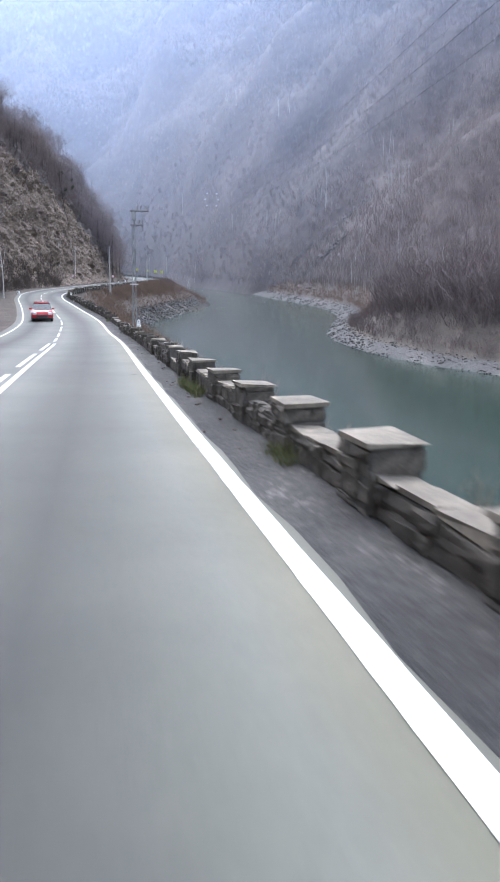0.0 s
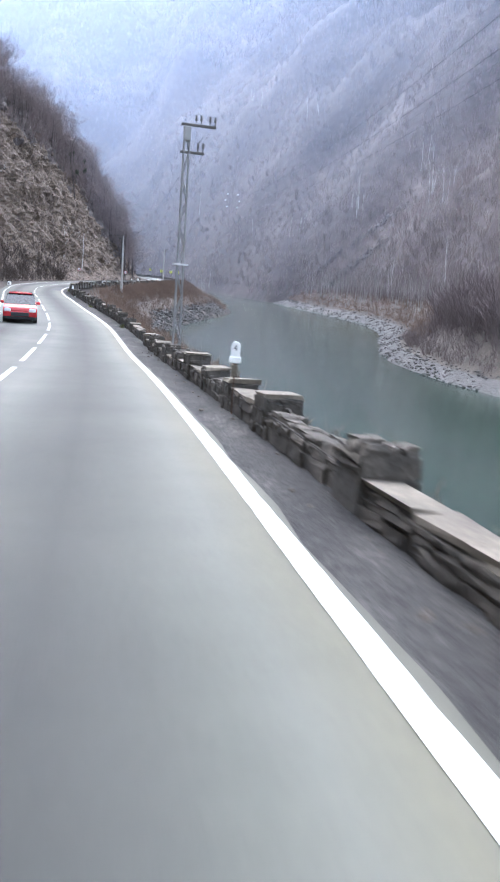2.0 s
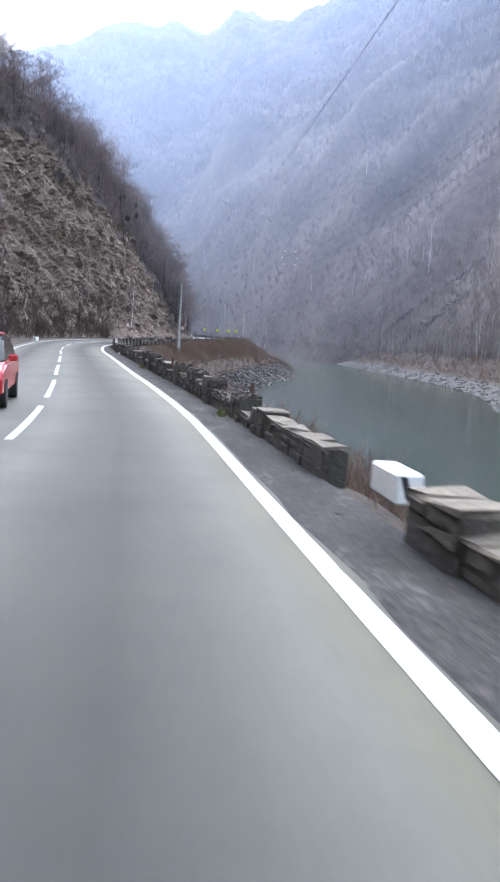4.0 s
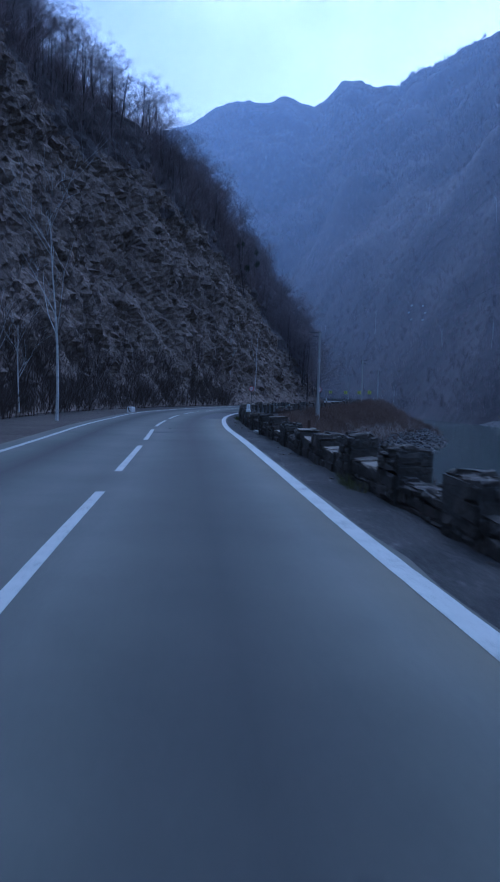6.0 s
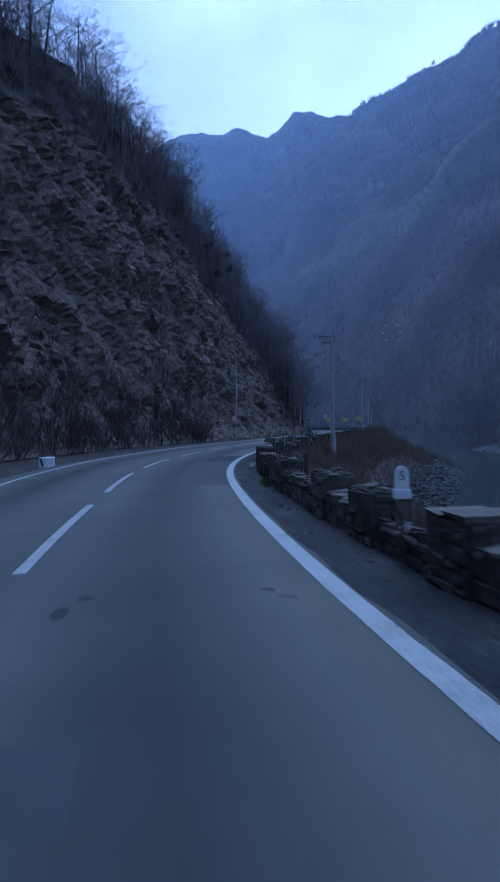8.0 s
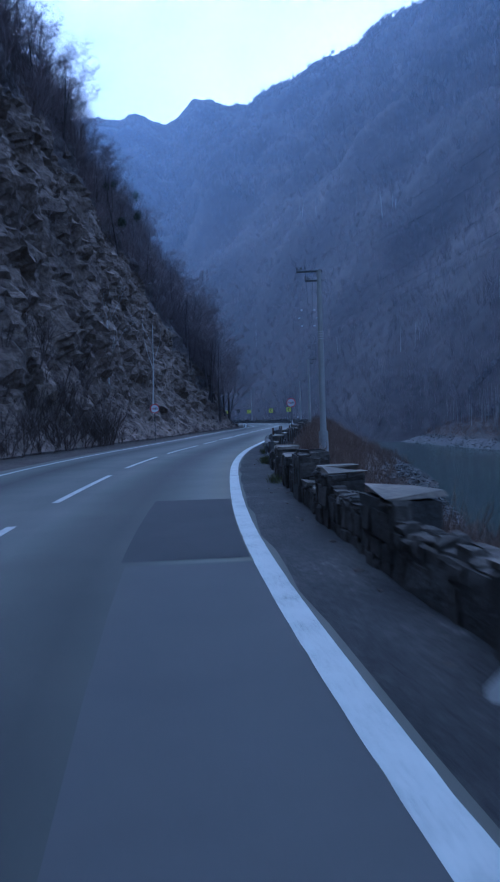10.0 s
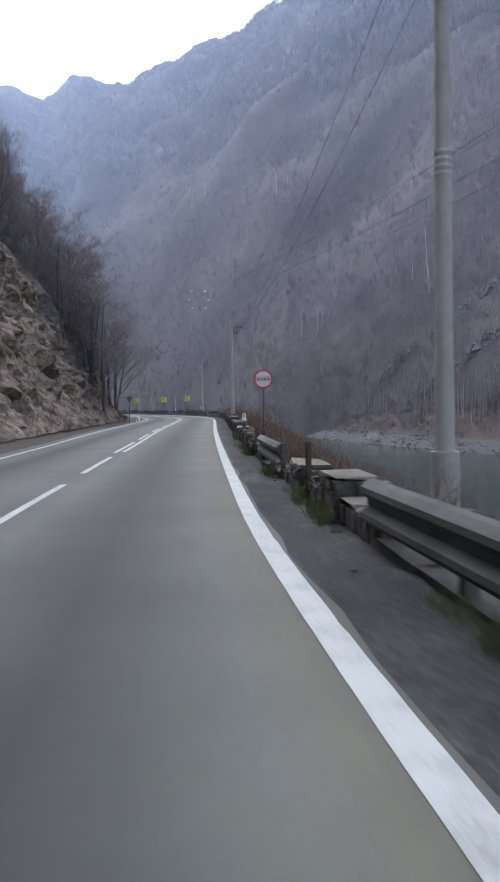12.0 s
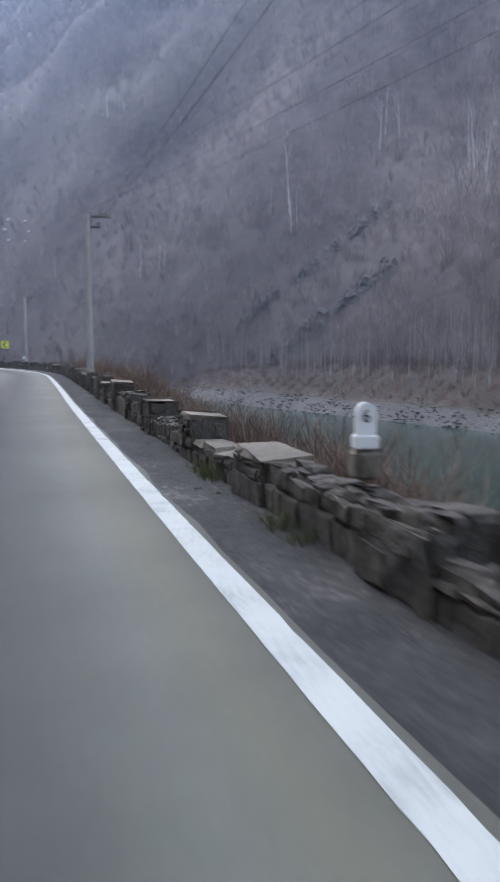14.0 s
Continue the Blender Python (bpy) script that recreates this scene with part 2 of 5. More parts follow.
# ---- the line of the road: its edge line on the river side ----
NODES = np.array([(-0.65, -100), (0.47, -50), (1.42, -8), (1.6, 0), (1.81, 8), (2.04, 16), (2.26, 24), (2.38, 32), (2.37, 40), (2.37, 48), (2.21, 56), (1.68, 64), (0.97, 72), (0.31, 80), (-0.35, 88), (-1.05, 96), (-1.46, 104), (-1.55, 112), (-1.1, 120), (-0.13, 128), (1.13, 136), (2.8, 144), (4.85, 152), (6.98, 160), (9.15, 168), (11.35, 176), (13.57, 184), (15.84, 192), (20.3, 208), (22.6, 217), (24.4, 227), (25.6, 239), (26.0, 250), (25.7, 264), (24.4, 282), (20.5, 305), (12, 338), (-3, 375)], float)


def spline(nodes, step=0.5):
    """Catmull-Rom through the nodes, at even steps of length."""
    pts = []
    ext = np.vstack([2 * nodes[0] - nodes[1], nodes, 2 * nodes[-1] - nodes[-2]])
    for i in range(1, len(ext) - 2):
        a, b, c, d = ext[i - 1:i + 3]
        for t in np.linspace(0, 1, 40, endpoint=False):
            pts.append(0.5 * (2 * b + (c - a) * t + (2 * a - 5 * b + 4 * c - d) * t * t + (3 * b - a - 3 * c + d) * t ** 3))
    pts = np.array(pts)
    s = np.r_[0, np.cumsum(np.hypot(*np.diff(pts, axis=0).T))]
    k = np.arange(0, s[-1], step)
    return k, np.stack([np.interp(k, s, pts[:, 0]), np.interp(k, s, pts[:, 1])], 1)


SS, EE = spline(NODES)
for _ in range(6):
    EE[1:-1] = (EE[:-2] + 2 * EE[1:-1] + EE[2:]) / 4
TT = np.gradient(EE, axis=0)
TT /= np.hypot(TT[:, 0], TT[:, 1])[:, None]


def at_y(y):
    return np.interp(y, EE[:, 1], SS)


def road_z(y):
    """The road falls towards the river gorge and then runs level."""
    return 0.0588 * np.log1p(np.exp((45.7 - np.asarray(y, float)) / 5.0)) * 5.0


def place(s, u, dz=0.0):
    """A point s along the edge line, u to the right of it, dz over the road."""
    s, u = np.asarray(s, float), np.asarray(u, float)
    x, y = np.interp(s, SS, EE[:, 0]), np.interp(s, SS, EE[:, 1])
    tx, ty = np.interp(s, SS, TT[:, 0]), np.interp(s, SS, TT[:, 1])
    return np.stack(np.broadcast_arrays(x + ty * u, y - tx * u, road_z(y) + dz), -1)


def heading(s):
    return math.degrees(math.atan2(-np.interp(s, SS, TT[:, 0]), np.interp(s, SS, TT[:, 1])))


def frame_at(s, u, dz=0.0, turn=0.0):
    p = place(s, u, dz)
    return pose(p[0], p[1], p[2], 0, 0, heading(s) + turn)


def lane(y):
    return np.interp(y, [-20, 0, 15, 30, 45, 60, 75, 90, 105, 120, 135, 150, 165, 180, 200], [2.89, 2.89, 3.04, 3.13, 3.16, 3.07, 2.92, 2.91, 2.88, 3.13, 3.19, 3.13, 3.17, 3.35, 3.41])


def wall_u(y):
    return np.interp(y, [-100, 0, 15, 30, 48, 60, 70, 90, 104, 112, 122, 134, 142, 150, 158, 166, 175, 240], [0.68, 0.68, 0.64, 0.72, 0.85, 0.8, 0.85, 0.84, 0.74, 0.8, 0.9, 0.92, 0.88, 0.78, 0.72, 0.78, 0.8, 1.0])


def ribbon(name, s, offsets, mat, dz=0.0, **tags):
    """A sheet along the road; offsets(y) gives the u of each column."""
    ys = np.interp(s, SS, EE[:, 1])
    us = np.array([np.broadcast_to(o(ys) if callable(o) else o, ys.shape) for o in offsets])
    v = np.stack([place(s, u, dz) for u in us], 1).reshape(-1, 3)
    return obj(name, v, grid_faces(len(s), len(offsets)), mat, smooth=True, **tags)


S_ALL = np.arange(0, SS[-1] - 1, 1.0)
ROAD = ribbon("road", S_ALL, [lambda y: -2 * lane(y) - 0.55, lambda y: -1.5 * lane(y), lambda y: -lane(y), lambda y: -0.5 * lane(y), lambda y: 0.13 + 0.02 * np.sin(y * 1.7) + 0.02 * np.sin(y * 4.1)], M_ASPHALT,
              label="worn grey asphalt two-lane mountain road", category="road", kind="structure")
uvs = ROAD.data.uv_layers.new(name="across")
for lp in ROAD.data.loops:
    i, j = divmod(lp.vertex_index, 5)
    yy = float(np.interp(S_ALL[i], SS, EE[:, 1]))
    w = float(lane(yy))
    u = (-2 * w - 0.55, -1.5 * w, -w, -0.5 * w, 0.13)[j]
    uvs.data[lp.index].uv = ((u + 2 * w + 0.55) / (2 * w + 0.68), S_ALL[i] / 7.0)
sh_s = np.arange(at_y(-20), at_y(330), 0.4)
sh_v = []
for a in sh_s:
    w = float(wall_u(np.interp(a, SS, EE[:, 1]))) + 0.1
    for k in np.linspace(0, 1, 9):
        u = 0.08 + (w - 0.08) * k
        sh_v.append(place(a, u, -0.015 + 0.03 * fbm((a * 1.1, u * 3.0, 0)) * min(1, k * 4) + 0.03 * k))
obj("road_shoulder", sh_v, grid_faces(len(sh_s), 9), M_SHOULDER, smooth=True, label="dark crumbling gravelly shoulder beside the asphalt", category="shoulder", kind="structure")


def edge_line(centre, width, seed, label):
    """A painted line with slightly frayed edges."""
    q = random.Random(seed)
    ss = np.arange(1.0, SS[-1] - 2, 0.22)
    ys = np.interp(ss, SS, EE[:, 1])
    mid, half = centre(ys), width(ys) / 2
    left = mid - half + np.array([q.gauss(0, 0.0015) + (0.006 if q.random() < 0.05 else 0) for _ in ss])
    right = mid + half + np.array([q.gauss(0, 0.0015) - (0.008 if q.random() < 0.06 else 0) for _ in ss])
    v = np.stack([place(ss, left, 0.005), place(ss, right, 0.005)], 1).reshape(-1, 3)
    obj("road_edge_line", v, grid_faces(len(ss), 2), M_PAINT, label=label, category="road marking", kind="structure")


edge_line(lambda y: np.interp(y, [40, 60], [0, -0.025]), lambda y: np.interp(y, [35, 60], [0.16, 0.205]), 5, "broad worn white edge line on the asphalt")
edge_line(lambda y: -2 * lane(y), lambda y: 0 * y + 0.15, 6, "white edge line below the rock face")
CENTRE = empty("centre_line", "worn white dashed centre line on the asphalt", "road marking", kind="structure")


def dash(y0, y1, off=0.0, width=0.13):
    s = np.linspace(at_y(y0), at_y(y1), max(2, int((y1 - y0) / 1.0) + 1))
    ys = np.interp(s, SS, EE[:, 1])
    v = np.stack([place(s, -lane(ys) + off + k * width / 2, 0.005) for k in (-1, 1)], 1).reshape(-1, 3)
    obj("dash", v, grid_faces(len(s), 2), M_PAINT, CENTRE)


for y0, y1 in ((43.2, 49.4), (51.8, 57.4), (59.5, 65.9), (68.4, 75.2), (78.0, 84.6), (87.2, 93.6), (96.2, 102.9), (105.6, 112.6), (115.5, 122.4), (125.3, 131.6), (134.4, 140.4), (142.7, 150.6), (152.9, 158.0)):
    dash(y0, y1)
dash(-60, 25.5, 0.12)
dash(160.2, 330, 0.12)
for y0 in list(range(-62, 20, 9)) + list(range(160, 320, 9)):
    dash(y0, y0 + 6.6, -0.12)
for y0, y1 in ((28.1, 32.4), (34.6, 41)):
    dash(y0, y1)


def patch(y0, y1, u0, u1, mat=M_PATCH):
    s = np.linspace(at_y(y0), at_y(y1), 8)
    v = np.stack([place(s, u, 0.0035) for u in (u0, u1)], 1).reshape(-1, 3)
    obj("asphalt_patch", v, grid_faces(8, 2), mat, label="darker repair patch laid flat in the asphalt", category="asphalt patch", kind="structure")


patch(119.4, 125.0, -1.4, -0.14)
patch(107.1, 119.2, -1.35, -0.13, M_OLDPATCH)
patch(91.2, 92.0, -3.0, -1.95, M_OLDPATCH)


def stain(x, y, w, l, turn, seed):
    """An irregular dark stain or shallow pothole on the asphalt."""
    q = random.Random(seed)
    n = 11
    rim = []
    for i in range(n):
        a = 2 * math.pi * i / n
        d = q.uniform(0.6, 1.1)
        px, py = math.cos(a) * w * d / 2, math.sin(a) * l * d / 2
        c, s_ = math.cos(turn), math.sin(turn)
        X, Y = x + px * c - py * s_, y + px * s_ + py * c
        rim.append((X, Y, float(road_z(Y)) + 0.0045))
    obj("asphalt_stain", rim, [tuple(range(n))], M_PATCH, label="small dark stain on the worn asphalt", category="asphalt stain", kind="structure")


for n, (x, y, w, l) in enumerate(((-3.24, 94.3, 0.14, 0.55), (-3.12, 94.8, 0.16, 0.25), (-1.6, 95.0, 0.1, 0.2), (-1.45, 94.7, 0.08, 0.25), (-2.4, 104.0, 0.1, 0.2), (0.2, 138.1, 0.18, 0.2),
                                  (0.2, 66.3, 0.07, 0.12), (4.5, 160.9, 0.12, 0.25), (1.5, 7.2, 0.12, 0.3))):
    stain(x, y, w, l, 0.3 * n, n)

# ---- ground, river and banks ----
obj("ground", [(-6000, -6000, -10), (6000, -6000, -10), (6000, 6000, -10), (-6000, 6000, -10)], [(0, 1, 2, 3)], M_BANK, label="dark earth of the valley floor", category="ground", kind="structure")
xs, ys_ = np.linspace(0, 420, 60), np.linspace(-150, 900, 120)
obj("river_water", [(x, y, -6.5) for y in ys_ for x in xs], grid_faces(len(ys_), len(xs)), M_WATER, smooth=True, label="still dark green river water", category="river", kind="structure")


def shore_u(y):
    return np.interp(y, [-99, -8.8, 32, 72.2, 96.3, 123.3, 141.5, 150.5, 162.1, 173.8, 185.8, 199, 210.5, 225.2, 249.7, 301.1], [9, 10, 11, 12.5, 13, 12, 11.3, 11, 12, 12.8, 13.4, 14.8, 15, 15.3, 15.5, 17])


def bank_z(u, y, k):
    """Height of the river bank below the parapet; k is 0 at the wall and 1 at the water."""
    top = road_z(y)
    prof = np.interp(k, [0, 0.06, 0.2, 0.5, 1.0, 1.35], [-0.15, -0.5, -1.5, -3.2, 0, 0])
    low = -6.5 - top
    z = np.where(k <= 0.2, prof, np.interp(k, [0.2, 0.55, 1.0, 1.35], [0, 0.42, 1.0, 1.5]) * (low + 1.5) - 1.5)
    return top + z


rows, KS = S_ALL[::1], np.r_[np.linspace(0, 1, 22), 1.15, 1.35]
bank_v = []
for s in rows:
    y0 = np.interp(s, SS, EE[:, 1])
    w0, w1 = float(wall_u(y0)) + 0.1, float(shore_u(y0))
    for k in KS:
        u = w0 + (w1 - w0) * k
        p = place(s, u)
        n = fbm((p[0] * 0.35, p[1] * 0.35, 3.0)) * 0.5 * min(1, k * 6)
        bank_v.append((p[0], p[1], float(bank_z(u, y0, k)) + n))
obj("river_bank", bank_v, grid_faces(len(rows), len(KS)), M_BANK, smooth=True, label="brown earth and scrub bank falling to the river", category="river bank", kind="structure")

# ---- rock face and wooded slope on the hill side ----
def foot(y):
    return np.interp(y, [-99, 21.2, 65.3, 82.6, 112.2, 129.1, 157.5, 173.8, 301.1], [3.5, 3.5, 3.6, 4.2, 3.6, 3.0, 2.4, 1.7, 1.8])


def rock_u_z(y, k):
    """Profile of the hillside: k metres along it from the foot; gives distance beyond the foot and height."""
    d = np.interp(k, [0, 2, 6, 34, 60, 140, 260], [0, 1.1, 2.3, 10.0, 32, 105, 215])
    z = np.interp(k, [0, 2, 6, 34, 60, 140, 260], [0.05, 1.2, 5.0, 31.0, 45, 82, 135])
    return d * np.interp(y, [150, 190, 222], [1.0, 1.25, 1.5]), z


rock_s = np.r_[np.arange(0, at_y(54), 1.2), np.arange(at_y(54), at_y(236), 0.38), np.arange(at_y(237), at_y(345), 1.2)]
rock_k = np.r_[np.arange(0, 42, 0.38), np.arange(42, 44, 0.5), np.arange(44, 80, 2.0), np.arange(80, 261, 9.0)]
rock_v = []
for s in rock_s:
    y0 = float(np.interp(s, SS, EE[:, 1]))
    base = -2 * float(lane(y0)) - 0.6 - float(foot(y0))
    bulge = fbm((s * 0.045, 7.7, 0)) * 2.0
    tx, ty = np.interp(s, SS, TT[:, 0]), np.interp(s, SS, TT[:, 1])
    for k in rock_k:
        d, z = rock_u_z(y0, k)
        p = place(s, base - d)
        amp = min(1.0, (k + 0.5) / 3)
        q = Vector((p[0] * 0.11, p[1] * 0.11, z * 0.13))
        rough = noise.ridged_multi_fractal(q, 1.0, 2.1, 4, 1.0, 2.0) - 1.1
        along, across = 0.62 * p[1] - 0.78 * z + 1.5 * rough, 0.78 * p[1] + 0.62 * z + 0.8 * rough
        cell = noise.cell(Vector((along * 0.24, across * 0.6, 2.0))) - 0.5
        cell2 = noise.cell(Vector((along * 0.6 + 0.3 * across, across * 1.4, 8.0))) - 0.5
        cell3 = noise.cell(Vector((along * 1.1 - 0.5 * across, across * 2.3, 5.0))) - 0.5
        out = amp * (bulge * min(1, k / 15) + rough * 0.9 + fbm((p[0] * 0.4, p[1] * 0.4, z * 0.4)) * 0.5 + cell * 0.26 + cell2 * 0.28 + cell3 * 0.26)
        if k > 44:
            out = fbm((p[0] * 0.05, p[1] * 0.05, 1)) * 4
        rock_v.append((p[0] + ty * out, p[1] - tx * out, p[2] + z + amp * fbm((p[1] * 0.3, z * 0.3, 5)) * 0.3))
rock_ob = obj("rock_face", rock_v, grid_faces(len(rock_k) and len(rock_s), len(rock_k)), M_ROCK, label="steep dark fractured rock face above the road", category="rock face", kind="structure")
rock_ob.data.materials.append(M_LITTER)
nk = len(rock_k) - 1
for pl in rock_ob.data.polygons:
    i, j = divmod(pl.index, nk)
    yy = rock_v[i * len(rock_k) + j][1]
    lim = float(np.interp(yy, [54, 112.2, 140.4, 168.7, 200, 212, 240.8], [34, 34, 29, 26, 22, 9, 6])) + 6 * fbm((i * 0.05, j * 0.11, 9))
    if rock_k[j] > lim:
        pl.material_index, pl.use_smooth = 1, True
ribbon("verge", np.arange(0, at_y(345), 1.0), [lambda y: -2 * lane(y) - 0.6 - foot(y) - 0.6, lambda y: -2 * lane(y) - 1.6, lambda y: -2 * lane(y) - 0.5], M_BANK, -0.02,
       label="strip of leaf litter and earth under the rock", category="verge", kind="structure")

# ---- the far side: shore, terrace and mountains ----
FAR = np.array([(95, -150), (75, -40), (58, 20), (48, 60), (41.5, 79), (39.5, 96), (42, 116), (51, 142), (62, 172), (68, 205), (69.5, 235), (69.5, 262), (71, 300), (78, 360), (92, 440), (96, 520), (70, 640), (0, 760)], float)
fs, fe = spline(FAR, 3.0)
fn = np.gradient(fe, axis=0)
fn = np.stack([fn[:, 1], -fn[:, 0]], 1) / np.hypot(fn[:, 0], fn[:, 1])[:, None]
shelf_k = [-8, -2, 0, 1.5, 3, 4.5, 6, 8, 10, 14, 20, 28, 40]
shelf_z = [-9.5, -7.2, -6.4, -6.0, -5.5, -5.0, -4.3, -2.9, -1.6, -0.2, 0.9, 2.4, 8.0]
shelf = [(e[0] + n[0] * k, e[1] + n[1] * k, z + 0.35 * fbm((e[0] * 0.2 + k, e[1] * 0.2, 0))) for e, n in zip(fe, fn) for k, z in zip(shelf_k, shelf_z)]
far_bank = obj("far_bank", shelf, grid_faces(len(fe), len(shelf_k)), M_GRAVEL, smooth=True, label="pale gravel shore with brushy terrace across the river", category="far bank", kind="structure")
far_bank.data.materials.append(M_BANK)
far_bank.data.materials.append(M_DRYGRASS)
for pl in far_bank.data.polygons:
    if pl.index % (len(shelf_k) - 1) >= (5 if pl.center[1] > 150 else 4):
        pl.material_index = 2 if pl.center[1] > 150 else 1

AZ = np.radians([-150, -110, -80, -60, -45, -34, -26, -23.6, -21.8, -20, -18.2, -16.6, -14.6, -12.4, -11.2, -10.2, -8.3, -7.3, -6.2, -5.2, -4.1, -3.2, -2.4, -0.5, 2.1, 3.8, 5.4, 6.9, 12, 25, 45, 70])
EL = np.radians([20, 24.5, 29.5, 30.0, 29.8, 28.6, 27.3, 26.7, 26.3, 25.5, 24.6, 24.0, 23.15, 22.4, 22.0, 21.25, 21.3, 21.7, 21.75, 20.75, 20.15, 20.45, 20.9, 20.5, 20.4, 19.5, 18.7, 18.4, 17, 15.5, 15, 14])
RIDGE = [600, 650, 700, 780, 790, 820, 938, 1031, 1122, 1213, 1304, 1400, 1525, 1654, 1680, 1686, 1690, 1683, 1662, 1632, 1600, 1574, 1551, 1503, 1441, 1410, 1386, 1360, 1300, 1300, 1200, 1200]
FOOT = [118, 96, 84, 90, 112, 146, 187, 202, 215, 226, 229, 246, 270, 297, 316, 334, 372, 395, 423, 451, 482, 506, 525, 554, 565, 565, 565, 565, 542, 508, 474, 451]
az = np.radians(np.r_[np.arange(-150, -60, 1.5), np.arange(-60, 12, 0.3), np.arange(12, 71, 2)])
rad_k = np.r_[-0.012, np.linspace(0, 1, 110) ** 1.25, 1.03, 1.08, 1.2]
mount_v = []
for a in az:
    el, rr, rf = np.interp(a, AZ, EL), np.interp(a, AZ, RIDGE), np.interp(a, AZ, FOOT)
    for k in rad_k:
        r = rf + (rr - rf) * k
        x, y = -math.sin(a) * r, 100 + math.cos(a) * r
        top = rr * math.tan(el)
        h = top * (max(0, min(k, 1)) ** 0.93) if k <= 1 else top * (1 - (k - 1) * 1.2)
        shape = math.sin(math.pi * min(1, max(0, k)))
        gully = noise.ridged_multi_fractal(Vector((x * 0.0042, y * 0.0042, 0.3)), 1.0, 2.0, 5, 1.0, 2.0) - 1.0
        h += shape * (gully * 40 + fbm((x * 0.016, y * 0.016, 2)) * 22) * min(1, r / 480)
        h += ((noise.ridged_multi_fractal(Vector((x * 0.009, y * 0.009, 7.1)), 1.0, 2.0, 4, 1.0, 2.0) - 1.0) * 9 + noise.noise(Vector((x * 0.02, y * 0.02, 3.3))) * 7) * min(1, max(0, k) * 14) * (1 - 0.6 * min(1, max(0, k) * 2))
        h += fbm((x * 0.05, y * 0.05, 4)) * 2.5 * min(1, k * 8) + (noise.noise(Vector((a * 160, r * 0.02, 0))) * 4 + noise.noise(Vector((a * 520, r * 0.05, 4))) * 5 if k > 0.93 else 0)
        mount_v.append((x, y, -3 + h if k >= 0 else -12))
mountain = obj("mountain_slope", mount_v, grid_faces(len(az), len(rad_k)), M_FOREST, smooth=True, label="hazy mountainside covered with bare winter forest", category="mountain", kind="structure")

# ---- distance haze: translucent sheets added over the river and before the far slopes ----
def haze_sheet_material(name, most, seed):
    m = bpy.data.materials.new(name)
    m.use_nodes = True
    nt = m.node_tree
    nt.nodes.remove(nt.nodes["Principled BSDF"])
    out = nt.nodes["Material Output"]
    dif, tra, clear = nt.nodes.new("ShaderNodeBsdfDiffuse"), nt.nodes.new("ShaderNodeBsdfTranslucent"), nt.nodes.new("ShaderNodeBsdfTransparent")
    # the haze's pale blue is put into the sheet's own colour
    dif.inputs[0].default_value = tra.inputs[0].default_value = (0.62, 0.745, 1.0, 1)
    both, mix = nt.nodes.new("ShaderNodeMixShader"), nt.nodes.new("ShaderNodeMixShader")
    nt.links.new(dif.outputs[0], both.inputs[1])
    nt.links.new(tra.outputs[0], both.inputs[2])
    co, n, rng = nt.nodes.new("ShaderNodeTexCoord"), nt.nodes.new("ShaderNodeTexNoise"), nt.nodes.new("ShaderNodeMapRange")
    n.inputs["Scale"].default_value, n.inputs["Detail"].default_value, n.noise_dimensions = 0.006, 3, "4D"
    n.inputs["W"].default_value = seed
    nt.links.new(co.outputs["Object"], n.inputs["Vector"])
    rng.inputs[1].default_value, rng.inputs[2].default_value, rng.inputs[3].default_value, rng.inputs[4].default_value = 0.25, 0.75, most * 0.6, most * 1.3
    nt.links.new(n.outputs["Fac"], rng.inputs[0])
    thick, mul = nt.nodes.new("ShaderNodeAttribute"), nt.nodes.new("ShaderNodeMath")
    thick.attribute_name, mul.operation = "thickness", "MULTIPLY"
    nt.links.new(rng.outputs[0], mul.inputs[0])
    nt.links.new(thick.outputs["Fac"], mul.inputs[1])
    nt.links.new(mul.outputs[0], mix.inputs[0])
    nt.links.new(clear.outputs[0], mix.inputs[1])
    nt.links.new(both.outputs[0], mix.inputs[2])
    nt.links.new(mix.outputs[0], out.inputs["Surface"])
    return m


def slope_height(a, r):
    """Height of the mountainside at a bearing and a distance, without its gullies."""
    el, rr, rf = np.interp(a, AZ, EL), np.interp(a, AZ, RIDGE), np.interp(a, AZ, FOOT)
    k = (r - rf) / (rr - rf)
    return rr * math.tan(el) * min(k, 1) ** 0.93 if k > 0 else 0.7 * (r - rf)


# haze imitated by seven curved sheets, each fading out near the slope
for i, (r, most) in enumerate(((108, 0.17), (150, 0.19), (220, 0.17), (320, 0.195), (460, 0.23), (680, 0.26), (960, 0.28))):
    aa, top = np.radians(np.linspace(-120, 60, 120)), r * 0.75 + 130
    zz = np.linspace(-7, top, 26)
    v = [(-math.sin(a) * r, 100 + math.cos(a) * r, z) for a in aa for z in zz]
    veil = obj("haze_sheet", v, grid_faces(len(aa), len(zz)), haze_sheet_material("haze_sheet", most, 3.0 + i), smooth=True, label="added translucent bluish sheet standing in for distance haze", category="mist", kind="structure")
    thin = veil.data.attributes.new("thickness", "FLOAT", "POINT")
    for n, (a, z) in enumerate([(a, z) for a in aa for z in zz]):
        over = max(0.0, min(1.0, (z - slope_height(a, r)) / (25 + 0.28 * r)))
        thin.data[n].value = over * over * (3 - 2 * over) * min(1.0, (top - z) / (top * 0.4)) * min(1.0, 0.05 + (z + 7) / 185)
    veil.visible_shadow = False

# ---- stone parapet on the river side ----
PARAPET = empty("wall_river_side", "low crenellated wall of rough grey stones beside the shoulder", "parapet wall", kind="structure")
rng = random.Random(4)
core_v, core_f, loose_v, loose_f, near_stones = [], [], [], [], []
